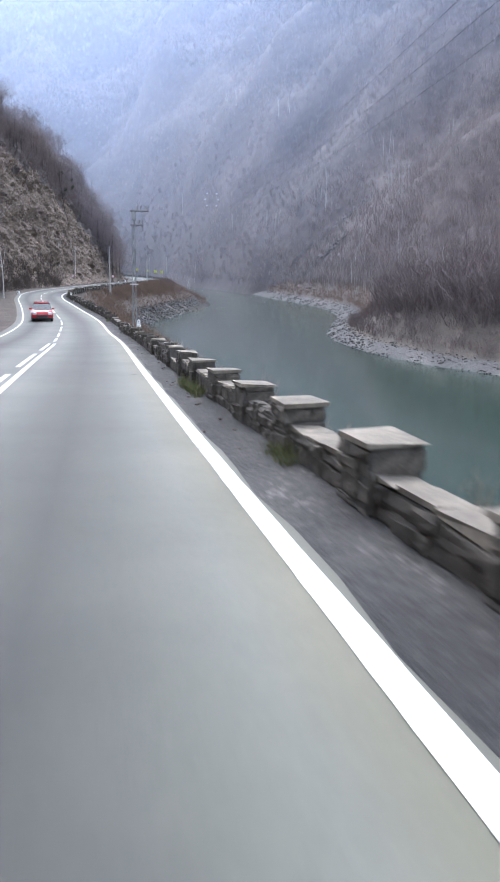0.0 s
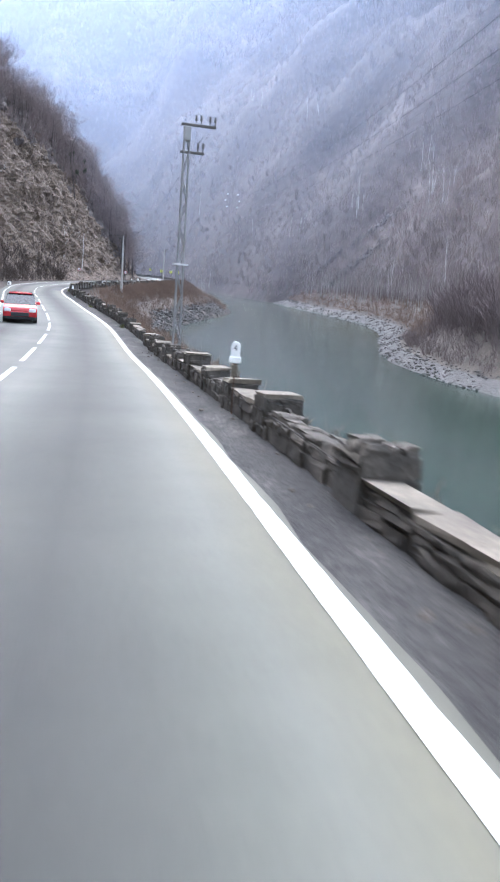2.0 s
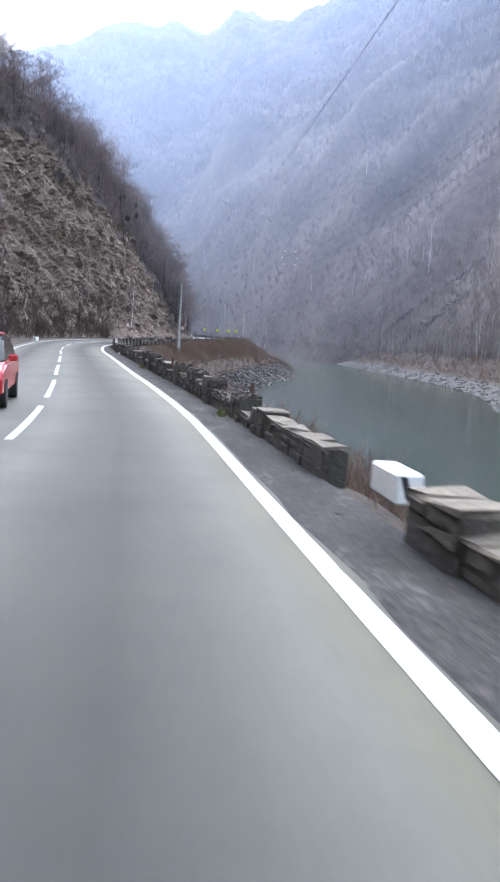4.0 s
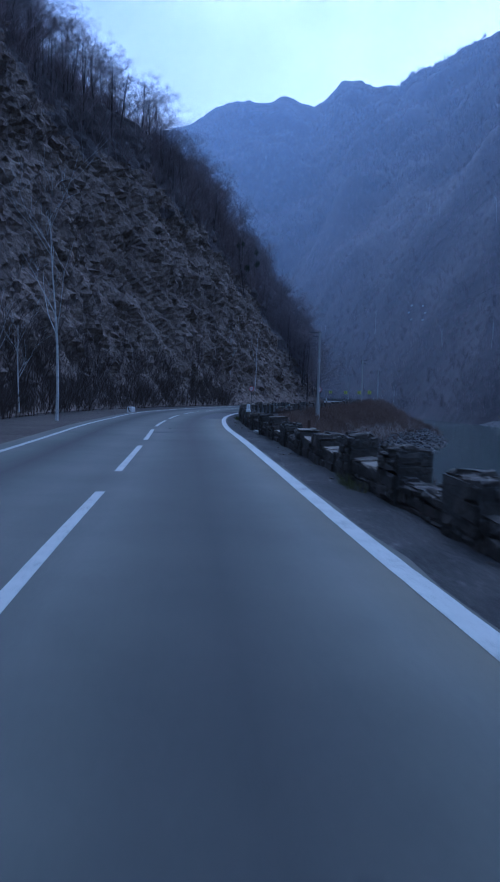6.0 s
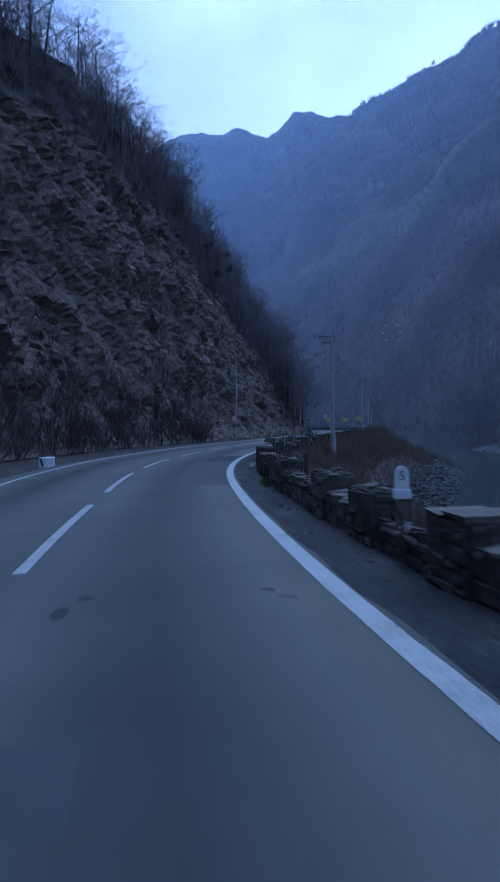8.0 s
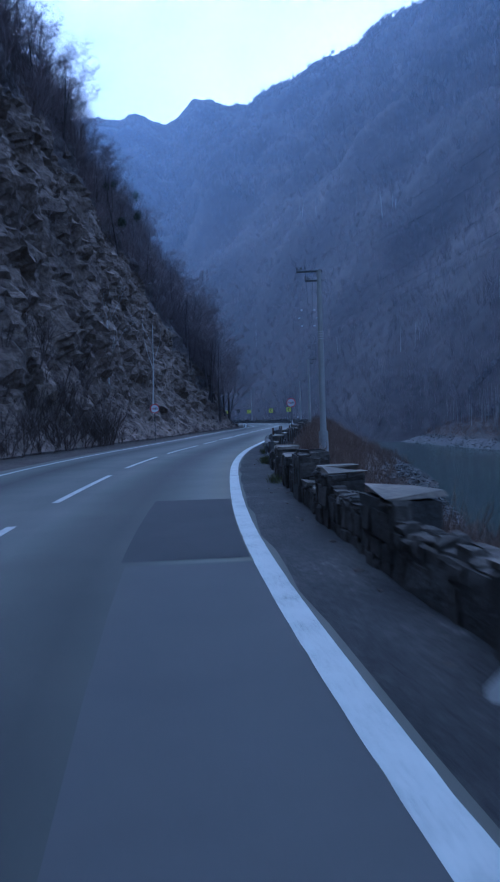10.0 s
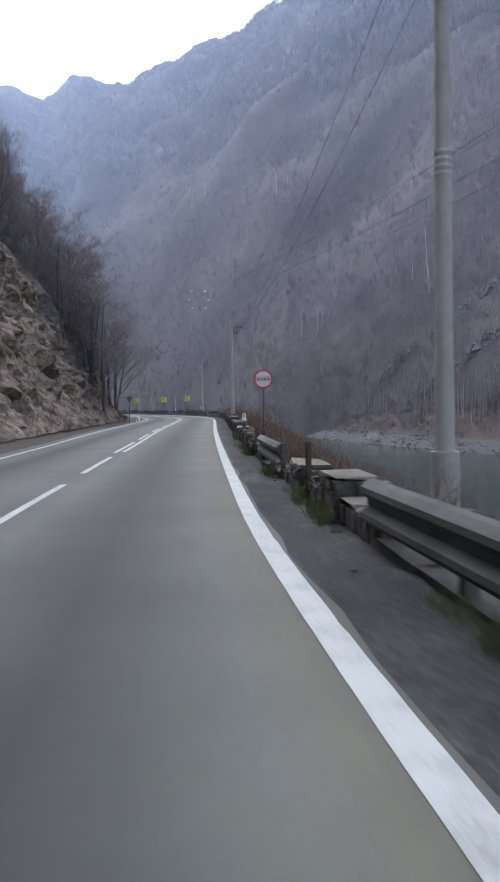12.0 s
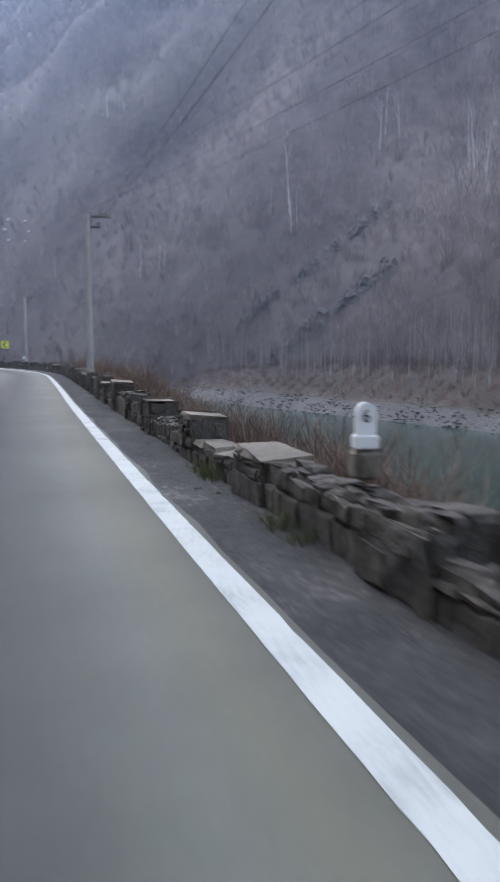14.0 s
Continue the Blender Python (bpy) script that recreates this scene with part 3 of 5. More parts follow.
HEX = [(0, 1, 2, 3), (7, 6, 5, 4), (0, 4, 5, 1), (1, 5, 6, 2), (2, 6, 7, 3), (3, 7, 4, 0)]


def hexa(s0, s1, u0, u1, z0, z1, j=0.0, lean=0.0):
    """Eight corners of a block along the road, a little uneven."""
    c = [(s0, u0, z0), (s1, u0, z0), (s1, u1, z0), (s0, u1, z0), (s0, u0, z1), (s1, u0, z1), (s1, u1, z1), (s0, u1, z1)]
    out = []
    for s, u, z in c:
        s, u, z = s + rng.uniform(-j, j), u + rng.uniform(-j, j) + lean * (z - z0), z + rng.uniform(-j, j)
        out.append(place(s, u, z))
    return out


FLIP = [tuple(reversed(f)) for f in HEX]


def add(vs, fs, v, faces=FLIP):
    n = len(vs)
    vs.extend(v)
    fs.extend([tuple(i + n for i in f) for f in faces])


STONE_F = [(0, 1, 5, 4), (1, 2, 6, 5), (2, 3, 7, 6), (3, 0, 4, 7), (4, 5, 9, 8), (5, 6, 10, 9), (6, 7, 11, 10), (7, 4, 8, 11), (8, 9, 10, 11)]


def stone(y, a0, a1, b0, b1, proud, face, fixed):
    """One wall stone: a0..a1 along the face, b0..b1 up, standing proud of it with chamfered rims. face: 'road', 'near' or 'top'."""
    g = 0.007
    depth, v = 0.06, []
    for layer, inset, out in ((0, 0.0, -depth), (1, 0.0, proud * 0.55), (2, 0.02, proud)):
        for a, b in ((a0 + g, b0 + g), (a1 - g, b0 + g), (a1 - g, b1 - g), (a0 + g, b1 - g)):
            a += (inset if a < (a0 + a1) / 2 else -inset) + rng.uniform(-0.028, 0.028)
            b += (inset if b < (b0 + b1) / 2 else -inset) + rng.uniform(-0.028, 0.028)
            o = out + rng.uniform(-0.012, 0.012)
            v.append(place(a, fixed - o, b) if face == "road" else place(fixed - o, a, b) if face == "near" else place(a, b, fixed + o))
    faces = STONE_F if face == "near" else [tuple(reversed(f)) for f in STONE_F] if face == "top" else STONE_F
    if face == "road":
        faces = [tuple(reversed(f)) for f in STONE_F]
    if (97 < y < 111 or -7 < y < 2) and len(near_stones) < 290:
        near_stones.append((v, faces))
    else:
        add(loose_v, loose_f, v, faces)


def courses(y, a0, a1, b0, b1, face, fixed, size):
    b = b0
    while b < b1 - 0.05:
        chunky = 1.35 if y > 112 else 1.0
        h = min(rng.uniform(0.07, 0.22) * chunky, b1 - b)
        if b1 - (b + h) < 0.045:
            h = b1 - b
        a = a0
        while a < a1 - 0.05:
            w = min(rng.uniform(*size) * (0.72 if y > 112 else 1), a1 - a)
            if a1 - (a + w) < 0.1:
                w = a1 - a
            stone(y, a, a + w, b, b + h, rng.uniform(0.006, 0.045) * (2.2 if face == "top" else 1), face, fixed)
            a += w
        b += h


cap_v, cap_f = [], []
s = float(at_y(-15.3))
tall = True
# where the tall blocks of the parapet begin
STARTS = [float(at_y(v)) for v in (-12.95, -10.6, -8.24, -5.88, -3.46, -1.19, 1.3, 3.9, 6.56, 9.24, 12.53, 15.66, 18.67, 22.45, 25.2, 28, 30.8, 33.6, 36.4, 39.2, 42, 45,
                                   49.1, 53.07, 55.5, 59.4, 62.3, 65.5, 68.4, 71.2, 74, 76.8, 79.6, 82.2, 85, 88, 91.2, 94.3, 97, 99.7, 104.4, 107.4, 110.05, 112.3, 115, 118, 121,
                                   156.9, 159.5, 162.2, 165, 168, 171.06, 174.6, 177.4, 180.3)]
RAILS = ((133.9, 138.2), (139.3, 143.7), (150.5, 154.6))
while s < at_y(318):
    y = float(np.interp(s, SS, EE[:, 1]))
    ruin = 0.05 if y < 4 else 0.55 if y < 12 else 0.5 if y < 43 else 0.65 if y < 112 else 0.9
    ahead = [v for v in STARTS if s + 0.5 < v < s + 4.5]
    L = (0.66 if y < 30 else rng.uniform(0.85, 1.05)) if tall else ahead[0] - s if ahead else rng.uniform(1.5, 1.9)
    H = rng.uniform(0.46, 0.52) if tall else rng.uniform(0.26, 0.33)
    H += 0.15 if (56 < y < 129 or y > 174) and tall else 0.04 if y > 154 else 0.08 if 56 < y < 129 else 0
    H += ruin * rng.uniform(-0.12, 0.1)
    e = s + L
    ye = float(np.interp(e, SS, EE[:, 1]))
    if 45.2 < y < 48.6:
        s = e
        continue
    if any(a < (y + ye) / 2 < b for a, b in RAILS):
        H = 0.05 if not tall else 0.12
    u0 = float(wall_u(y)) + 0.04
    u0 += 0 if tall else 0.05
    u1 = u0 + (0.38 if tall else 0.24) * (1.0 if y < 12 else 1.2)
    lean = rng.uniform(-0.04, 0.04) * ruin
    add(core_v, core_f, hexa(s, e, u0, u1, -0.1, H, 0.015 + 0.03 * ruin, lean))
    if -12 < y < 224 and H > 0.15:
        courses(y, s, e, 0.0, H, "road", u0, (0.16, 0.55))
        if tall:
            courses(y, u0, u1, 0.0, H, "near", s, (0.15, 0.34))
    missing = rng.random() < (ruin * 0.7 if y < 112 else 0.6 if tall and y > 154 else 0.25 if tall else 0.65)
    if H > 0.15 and not missing:
        o = (0.035 if tall else 0.02) if ruin < 0.3 else 0.015
        a = s - (o if tall else -0.01)
        while a < e - 0.05:
            b = min(e + (o if tall else -0.01), a + (rng.uniform(0.5, 0.75) if not tall or ruin > 0.3 else 2))
            if e - b < 0.25:
                b = e + (o if tall else -0.01)
            add(cap_v, cap_f, hexa(a, b - 0.012, u0 - o, u1 + o, H, H + rng.uniform(0.035, 0.055), 0.016 + 0.022 * ruin))
            a = b
    elif H > 0.15:
        courses(y, s, e, u0, u1, "top", H, (0.15, 0.4))
    s, tall = e, not tall

obj("wall_core", core_v, core_f, M_MORTAR, PARAPET, "dark mortar and rubble core")
obj("coping", cap_v, cap_f, M_CAP, PARAPET, "pale flat coping slabs")
obj("wall_stones", loose_v, loose_f, M_STONE, PARAPET, "rough grey stones", kind="stuff")
for v, f in near_stones:
    c = np.mean(v, 0)
    ob = obj("stone", [p - c for p in v], f, M_STONE, PARAPET)
    ob.location = c

# ---- guard rails in the gaps of the parapet ----
WAVE = [(0.0, 0.31), (-0.02, 0.33), (-0.075, 0.37), (-0.075, 0.41), (-0.015, 0.46), (-0.015, 0.5), (-0.075, 0.55), (-0.075, 0.59), (-0.02, 0.63), (0.03, 0.64)]


def guard_rail(y0, y1):
    rail = empty("guard_rail", "dull dark steel guard rail in a gap of the wall", "guard rail", group="guard rails in the broken wall")
    ss = np.linspace(at_y(y0), at_y(y1), 9)
    n = len(WAVE)
    v = []
    for off in (0.0, 0.012):
        for a in ss:
            yy = float(np.interp(a, SS, EE[:, 1]))
            v += [place(a, float(wall_u(yy)) + 0.05 + du * 1.2 + off, 0.22 + (z - 0.31) * 1.36) for du, z in WAVE]
    g = grid_faces(len(ss), n)
    m = len(ss) * n
    f = [tuple(q) for q in g] + [tuple(i + m for i in reversed(q)) for q in g]
    for i in range(len(ss) - 1):
        for j in (0, n - 1):
            a, b = i * n + j, (i + 1) * n + j
            f.append((a, b, b + m, a + m))
    obj("beam", v, f, M_RAIL, rail, "waved steel beam")
    for a in (ss[0] + 0.25, (ss[0] + ss[-1]) / 2, ss[-1] - 0.25):
        yy = float(np.interp(a, SS, EE[:, 1]))
        bm = bmesh.new()
        box(bm, -0.05, -0.06, -0.3, 0.05, 0.06, 0.66, 0.008)
        p = part("post", bm, M_DARKPOLE, rail, "dark steel post")
        p.matrix_basis = frame_at(a, float(wall_u(yy)) + 0.14)


for y0, y1 in RAILS:
    guard_rail(y0, y1)


def rusty_post(y, du, h):
    bm = bmesh.new()
    box(bm, -0.036, -0.042, -0.2, 0.036, -0.03, h, 0.004)
    box(bm, -0.036, 0.03, -0.2, 0.036, 0.042, h, 0.004)
    box(bm, -0.012, -0.03, -0.2, 0.012, 0.03, h)
    me = bpy.data.meshes.new("rusty_post")
    bm.to_mesh(me)
    bm.free()
    me.materials.append(M_RUSTY)
    ob = new("rusty_post", me)
    ob.matrix_basis = frame_at(at_y(y), float(wall_u(y)) + du, 0, rng.uniform(-15, 15))
    tagged(ob, "short rusty steel post standing in the wall", "steel post", "rusty posts along the wall")


for y, du, h in ((56, 0.4, 0.8), (67.4, 0.1, 0.85), (83, 0.35, 0.8), (103.5, 0.45, 0.85), (147.4, 0.1, 0.85), (154.4, 0.1, 0.8), (156.3, 0.1, 0.8), (164.5, 0.15, 0.7)):
    rusty_post(y, du, h)

# ---- distance stones on iron pins ----
def text_mesh(body, size, mat, parent, m, name):
    c = bpy.data.curves.new(name, "FONT")
    c.body, c.size, c.align_x, c.align_y, c.extrude = body, size, "CENTER", "CENTER", 0.002
    c.materials.append(mat)
    ob = new(name, c)
    ob.parent, ob.matrix_basis = parent, m
    return ob


def distance_stone(x, y, zc, digit, foot_size=1.0):
    ground_z = float(road_z(y))
    st = empty("distance_stone", "white round-headed distance stone with a black figure on an iron pin", "distance stone", pose(x, y, zc, 0, 0, heading(at_y(y)) - 12) @ Matrix.Diagonal((0.78, 0.78, 0.86, 1)), "distance stones on the wall")
    bm = bmesh.new()
    n = 14
    prof = [(-0.085, -0.06)] + [(0.085, -0.06)] + [(0.085 * math.cos(t), 0.11 + 0.085 * math.sin(t)) for t in np.linspace(0, math.pi, n)]
    front = [bm.verts.new((px, -0.05, pz)) for px, pz in prof]
    back = [bm.verts.new((px, 0.05, pz)) for px, pz in prof]
    bm.faces.new(front)
    bm.faces.new(list(reversed(back)))
    for i in range(len(prof)):
        j = (i + 1) % len(prof)
        bm.faces.new((front[j], front[i], back[i], back[j]))
    bmesh.ops.bevel(bm, geom=[e for e in bm.edges if len(e.link_faces) == 2 and e.calc_face_angle(0) > 1.2], offset=0.008, segments=2, affect="EDGES")
    part("head", bm, M_WHITE, st, "white painted head")
    bm = bmesh.new()
    box(bm, -0.11, -0.07, -0.17, 0.11, 0.07, -0.062, 0.012)
    part("plinth", bm, M_WHITE, st, "chipped white plinth")
    bm = bmesh.new()
    rod(bm, (0, 0, (ground_z - zc - 0.1) / 0.86), (0, 0, -0.165), 0.014)
    part("pin", bm, M_RUSTY, st, "rusty iron pin")
    bm = bmesh.new()
    box(bm, -0.06, -0.04, -0.42, 0.07, 0.09, -0.185, 0.03)
    for v in bm.verts:
        v.co.x, v.co.y = v.co.x * foot_size, v.co.y * foot_size
        v.co += Vector((noise.noise(v.co * 9), noise.noise(v.co * 9 + Vector((5, 0, 0))), 0)) * 0.05
    part("base_stone", bm, M_CAP, st, "rough footing stone")
    if digit:
        text_mesh(digit, 0.15, M_BLACK, st, pose(0, -0.053, 0.085, 90, 0, 0), "figure")


distance_stone(2.98, 24.7, 2.17, "4")
distance_stone(-0.24, 95.8, 0.83, "5")
distance_stone(9.65, 166.0, 0.91, "6", 2.0)
far_p = place(at_y(239), 1.5)
distance_stone(far_p[0], far_p[1], 1.1, "")

# ---- signs ----
def disc(bm, r, y, z, seg=40, depth=0.006):
    bmesh.ops.create_cone(bm, cap_ends=True, segments=seg, radius1=r, radius2=r, depth=depth, matrix=Matrix.Translation((0, y, z)) @ Matrix.Rotation(radians(90), 4, "X"))
    return bm


def car_glyph(bm, x, z, w):
    """A plain car seen from behind, in flat bars."""
    for x0, z0, x1, z1 in ((-0.3, 0.27, 0.3, 0.33), (-0.37, 0.05, -0.3, 0.3), (0.3, 0.05, 0.37, 0.3), (-0.48, 0.02, 0.48, 0.09), (-0.5, -0.2, -0.43, 0.05), (0.43, -0.2, 0.5, 0.05),
                           (-0.5, -0.25, 0.5, -0.17), (-0.38, -0.1, -0.22, 0.0), (0.22, -0.1, 0.38, 0.0), (-0.46, -0.37, -0.3, -0.25), (0.3, -0.37, 0.46, -0.25), (-0.12, -0.09, 0.12, -0.04)):
        box(bm, x + x0 * w, -0.036, z + z0 * w, x + x1 * w, -0.028, z + z1 * w)


def round_sign(x, y, z, ground_z, turn, d=0.6, label=""):
    sg = empty("road_sign", label, "road sign", pose(x, y, z, 0, 0, turn), "round no-overtaking signs")
    bm = bmesh.new()
    disc(bm, d / 2, 0, 0, depth=0.03)
    part("rim", bm, M_RED, sg, "red ring")
    bm = bmesh.new()
    disc(bm, d / 2 * 0.83, -0.02, 0, depth=0.012)
    part("face", bm, M_SIGNWHITE, sg, "white face")
    for cx, mat, what in ((-0.115, M_RED, "red car symbol"), (0.115, M_BLACK, "black car symbol")):
        bm = bmesh.new()
        car_glyph(bm, cx * d / 0.6, 0.01, 0.205 * d / 0.6)
        part("symbol", bm, mat, sg, what)
    bm = bmesh.new()
    rod(bm, (0, 0.045, ground_z - z - 0.3), (0, 0.045, 0.24), 0.024, sides=12)
    part("post", bm, M_STEEL, sg, "slim grey steel post")


round_sign(8.14, 159.35, 2.16, -0.4, -14, d=0.57, label="round red-rimmed no-overtaking sign on a steel post by the wall")
round_sign(-0.03, 163.7, 2.1, 0, -4, label="round red-rimmed no-overtaking sign at the foot of the rock")


def chevron_sign(x, y, z, turn):
    sg = empty("chevron_sign", "yellow square bend marker with a black chevron on posts", "chevron sign", pose(x, y, z, 0, 0, turn), "chevron signs round the bend")
    bm = bmesh.new()
    box(bm, -0.4, -0.012, -0.4, 0.4, 0.012, 0.4, 0.006)
    part("panel", bm, M_YELLOW, sg, "yellow panel")
    bm = bmesh.new()
    for sgn in (1, -1):
        f = [bm.verts.new(p) for p in ((0.2, -0.016, sgn * 0.32), (0.02, -0.016, sgn * 0.32), (-0.24, -0.016, 0), (-0.06, -0.016, 0))]
        bm.faces.new(f if sgn < 0 else f[::-1])
    part("chevron", bm, M_BLACK, sg, "black chevron")
    for px in (-0.25, 0.25):
        bm = bmesh.new()
        rod(bm, (px, 0.035, -z - 0.4), (px, 0.035, 0.3), 0.03, sides=10)
        part("post", bm, M_STEEL, sg, "grey post")


for x, y, z, turn in ((27.63, 248.2, 2.45, 0), (27.1, 261.8, 2.43, 0), (26.0, 280.8, 2.48, 0), (24.0, 302.0, 2.6, 4)):
    chevron_sign(x, y, z, turn)

# back of a sign for the other direction, at the corner of the rock
back_p = (13.0, 212.0)
sg = empty("road_sign", "dark back of a round sign at the rock corner", "road sign", pose(back_p[0], back_p[1], 2.15, 0, 0, -8))
bm = bmesh.new()
disc(bm, 0.23, 0, 0, depth=0.02)
part("plate", bm, M_DARKPOLE, sg)
bm = bmesh.new()
rod(bm, (0, -0.03, -2.5), (0, -0.03, 0.2), 0.03)
part("post", bm, M_STEEL, sg)

# ---- poles and wires ----
def insulator(bm, x, y, z, h=0.16):
    rod(bm, (x, y, z), (x, y, z + h * 0.5), 0.012)
    rod(bm, (x, y, z + h * 0.4), (x, y, z + h), 0.045, 0.03, 10)


def concrete_pole(x, y, z0, z1, arm, label, twin=False, r=0.14):
    po = empty("utility_pole", label, "utility pole", pose(x, y, z0, 0, 0, heading(at_y(y))), "utility poles along the river")
    h = z1 - z0
    bm = bmesh.new()
    rod(bm, (0, 0, -0.5), (0, 0, h), r * 1.25, r * 0.8, 16)
    part("shaft", bm, M_CONCRETE, po, "grey concrete shaft")
    if twin:
        bm = bmesh.new()
        rod(bm, (0, 0, -0.6), (0, 0, 2.1), 0.25, 0.22, 20)
        part("footing", bm, M_CONCRETE, po, "stained concrete sleeve round the foot")
        bm = bmesh.new()
        for k in range(4):
            bmesh.ops.create_cone(bm, cap_ends=False, segments=16, radius1=r * 1.06, radius2=r * 1.06, depth=0.04, matrix=Matrix.Translation((0, 0, 6.4 + k * 0.11)))
        part("band", bm, M_INSUL, po, "pale clamp bands")
    for zz, w, n in ((h - 0.06, arm, 3), (h - 0.5, arm * 0.62, 2)):
        bm = bmesh.new()
        box(bm, -w, -0.05, zz - 0.04, 0.16, 0.05, zz + 0.04, 0.01)
        a = part("crossarm", bm, M_STEEL, po, "galvanised crossarm")
        for i in range(n):
            bm = bmesh.new()
            insulator(bm, -w * (0.96 - 0.36 * i / (n - 1) * (n - 1) / 2), 0, zz + 0.04)
            part("insulator", bm, M_DARKPOLE, a)
    return po


concrete_pole(6.98, 147.5, -1.5, 8.1, 1.05, "grey concrete utility pole with crossarms in the brush by the river", True, 0.135)
concrete_pole(18.41, 195.9, -0.4, 7.5, -0.9, "slim concrete utility pole behind the parapet")
concrete_pole(28.93, 244.6, -0.3, 7.3, -0.9, "slim concrete utility pole behind the parapet")
concrete_pole(27.1, 283.8, -0.3, 7.4, -0.9, "slim concrete utility pole behind the parapet")


def lattice_pole(x, y, z0, z1):
    po = empty("lattice_pole", "grey steel lattice pole with two crossarms below the road", "utility pole", pose(x, y, z0, 0, 0, 4))
    h, b, t = z1 - z0, 0.125, 0.085
    for sx in (-1, 1):
        for sy in (-1, 1):
            bm = bmesh.new()
            rod(bm, (sx * b, sy * b, -0.4), (sx * t, sy * t, h), 0.026, 0.022, 4)
            part("leg", bm, M_LATTICE, po)
    n = 13
    for i in range(n):
        bm = bmesh.new()
        za, zb = h * i / n, h * (i + 1) / n
        wa, wb = b + (t - b) * i / n, b + (t - b) * (i + 1) / n
        q = 1 if i % 2 else -1
        for sgn in (-1, 1):
            rod(bm, (-q * wa, sgn * wa, za), (q * wb, sgn * wb, zb), 0.016, sides=4)
            rod(bm, (sgn * wa, -q * wa, za), (sgn * wb, q * wb, zb), 0.016, sides=4)
        part("brace", bm, M_LATTICE, po)
    bm = bmesh.new()
    box(bm, -0.11, -0.11, h - 0.45, 0.11, 0.11, h, 0.02)
    part("head_box", bm, M_LATTICE, po, "grey sheet head")
    bm = bmesh.new()
    box(bm, -0.24, -0.2, h * 0.56, 0.24, 0.2, h * 0.56 + 0.06)
    part("bracket", bm, M_INSUL, po, "pale bracket")
    for zz, w, xs in ((h + 0.06, 0.95, (0.28, 0.45, 0.75, 0.92)), (h - 0.8, 0.6, (0.38, 0.56))):
        bm = bmesh.new()
        box(bm, -0.2, -0.05, zz - 0.04, w, 0.05, zz + 0.04, 0.01)
        a = part("crossarm", bm, M_DARKPOLE, po, "dark crossarm")
        for px in xs:
            bm = bmesh.new()
            insulator(bm, px, 0, zz + 0.04, 0.28)
            part("insulator", bm, M_DARKPOLE, a)


lattice_pole(3.95, 40.5, -2.2, 7.9)


def wire(pts, r, sag, name="overhead_wire", label="thin dark overhead wire", group="overhead wires"):
    c = bpy.data.curves.new(name, "CURVE")
    c.dimensions, c.bevel_depth, c.bevel_resolution, c.use_fill_caps = "3D", r, 1, True
    for a, b in zip(pts, pts[1:]):
        sp = c.splines.new("POLY")
        a, b = Vector(a), Vector(b)
        n = 24
        sp.points.add(n)
        for i in range(n + 1):
            t = i / n
            p = a.lerp(b, t)
            p.z -= sag * 4 * t * (1 - t)
            sp.points[i].co = (*p, 1)
    c.materials.append(M_WIRE)
    return tagged(new(name, c), label, "wire", group)


for dx, dz in ((0.8, 0.1), (0.45, -0.4)):
    wire([(3.95 + dx * 1.2, 40.5, 8.05 + dz), (7.1 - dx, 147.4, 8.15 + dz)], 0.0035, 1.6)
    wire([(7.1 - dx, 147.4, 8.15 + dz), (18.41 + dx * 0.7, 195.9, 7.55 + dz), (28.93 + dx * 0.7, 244.6, 7.35 + dz), (27.1 + dx * 0.7, 283.8, 7.45 + dz)], 0.006, 0.9)
for i, (x, z) in enumerate(((66.4, 40), (65.4, 37.1), (66.4, 34.2), (71.2, 40), (72.2, 37.1), (71.2, 34.2))):
    wire([(x - 35.3, -100, z + 13), (x, 397, z)], 0.032 if i in (1, 2, 5) else 0.014, 12.5, label="distant high-voltage wire across the valley")
    wire([(x, 397, z), (x + 60, 900, z + 130)], 0.04, 8, label="distant high-voltage wire across the valley")
    chain = empty("insulator_string", "pale glass insulator string on the high-voltage wire", "insulator", pose(x, 397, z), "insulator strings")
    for k in range(4):
        bm = bmesh.new()
        bmesh.ops.create_cone(bm, cap_ends=True, segments=10, radius1=0.28, radius2=0.2, depth=0.3, matrix=Matrix.Translation((0, -k * 0.6, 0)) @ Matrix.Rotation(radians(90), 4, "X"))
        part("glass_disc", bm, M_INSUL, chain)

# ---- broken slabs lying at the wall ----
def broken_slab(x, y, z, rx, ry, rz, w, h):
    bm = bmesh.new()
    prof = [(-0.5, -0.4), (0.1, -0.5), (0.5, -0.2), (0.42, 0.35), (0.05, 0.5), (-0.45, 0.3)]
    lo = [bm.verts.new((px * w, py * h, 0)) for px, py in prof]
    hi = [bm.verts.new((px * w * 0.95, py * h * 0.95, 0.06)) for px, py in prof]
    bm.faces.new(lo[::-1])
    bm.faces.new(hi)
    for i in range(6):
        bm.faces.new((lo[i], lo[(i + 1) % 6], hi[(i + 1) % 6], hi[i]))
    me = bpy.data.meshes.new("broken_slab")
    bm.to_mesh(me)
    bm.free()
    me.materials.append(M_PALE)
    ob = new("broken_slab", me)
    ob.matrix_basis = pose(x, y, z, rx, ry, rz)
    tagged(ob, "pale broken stone slab fallen against the parapet", "stone slab", "fallen slabs by the wall")


for spec in ((-0.72, 115.1, 0.0, 0, -60, 20, 0.35, 0.5), (0.3, 91.9, 0.02, 12, 8, 30, 0.7, 0.5), (0.62, 91.4, 0.05, -10, 14, 80, 0.5, 0.4), (0.48, 92.3, 0.12, 25, 0, 140, 0.45, 0.35)):
    broken_slab(*spec)

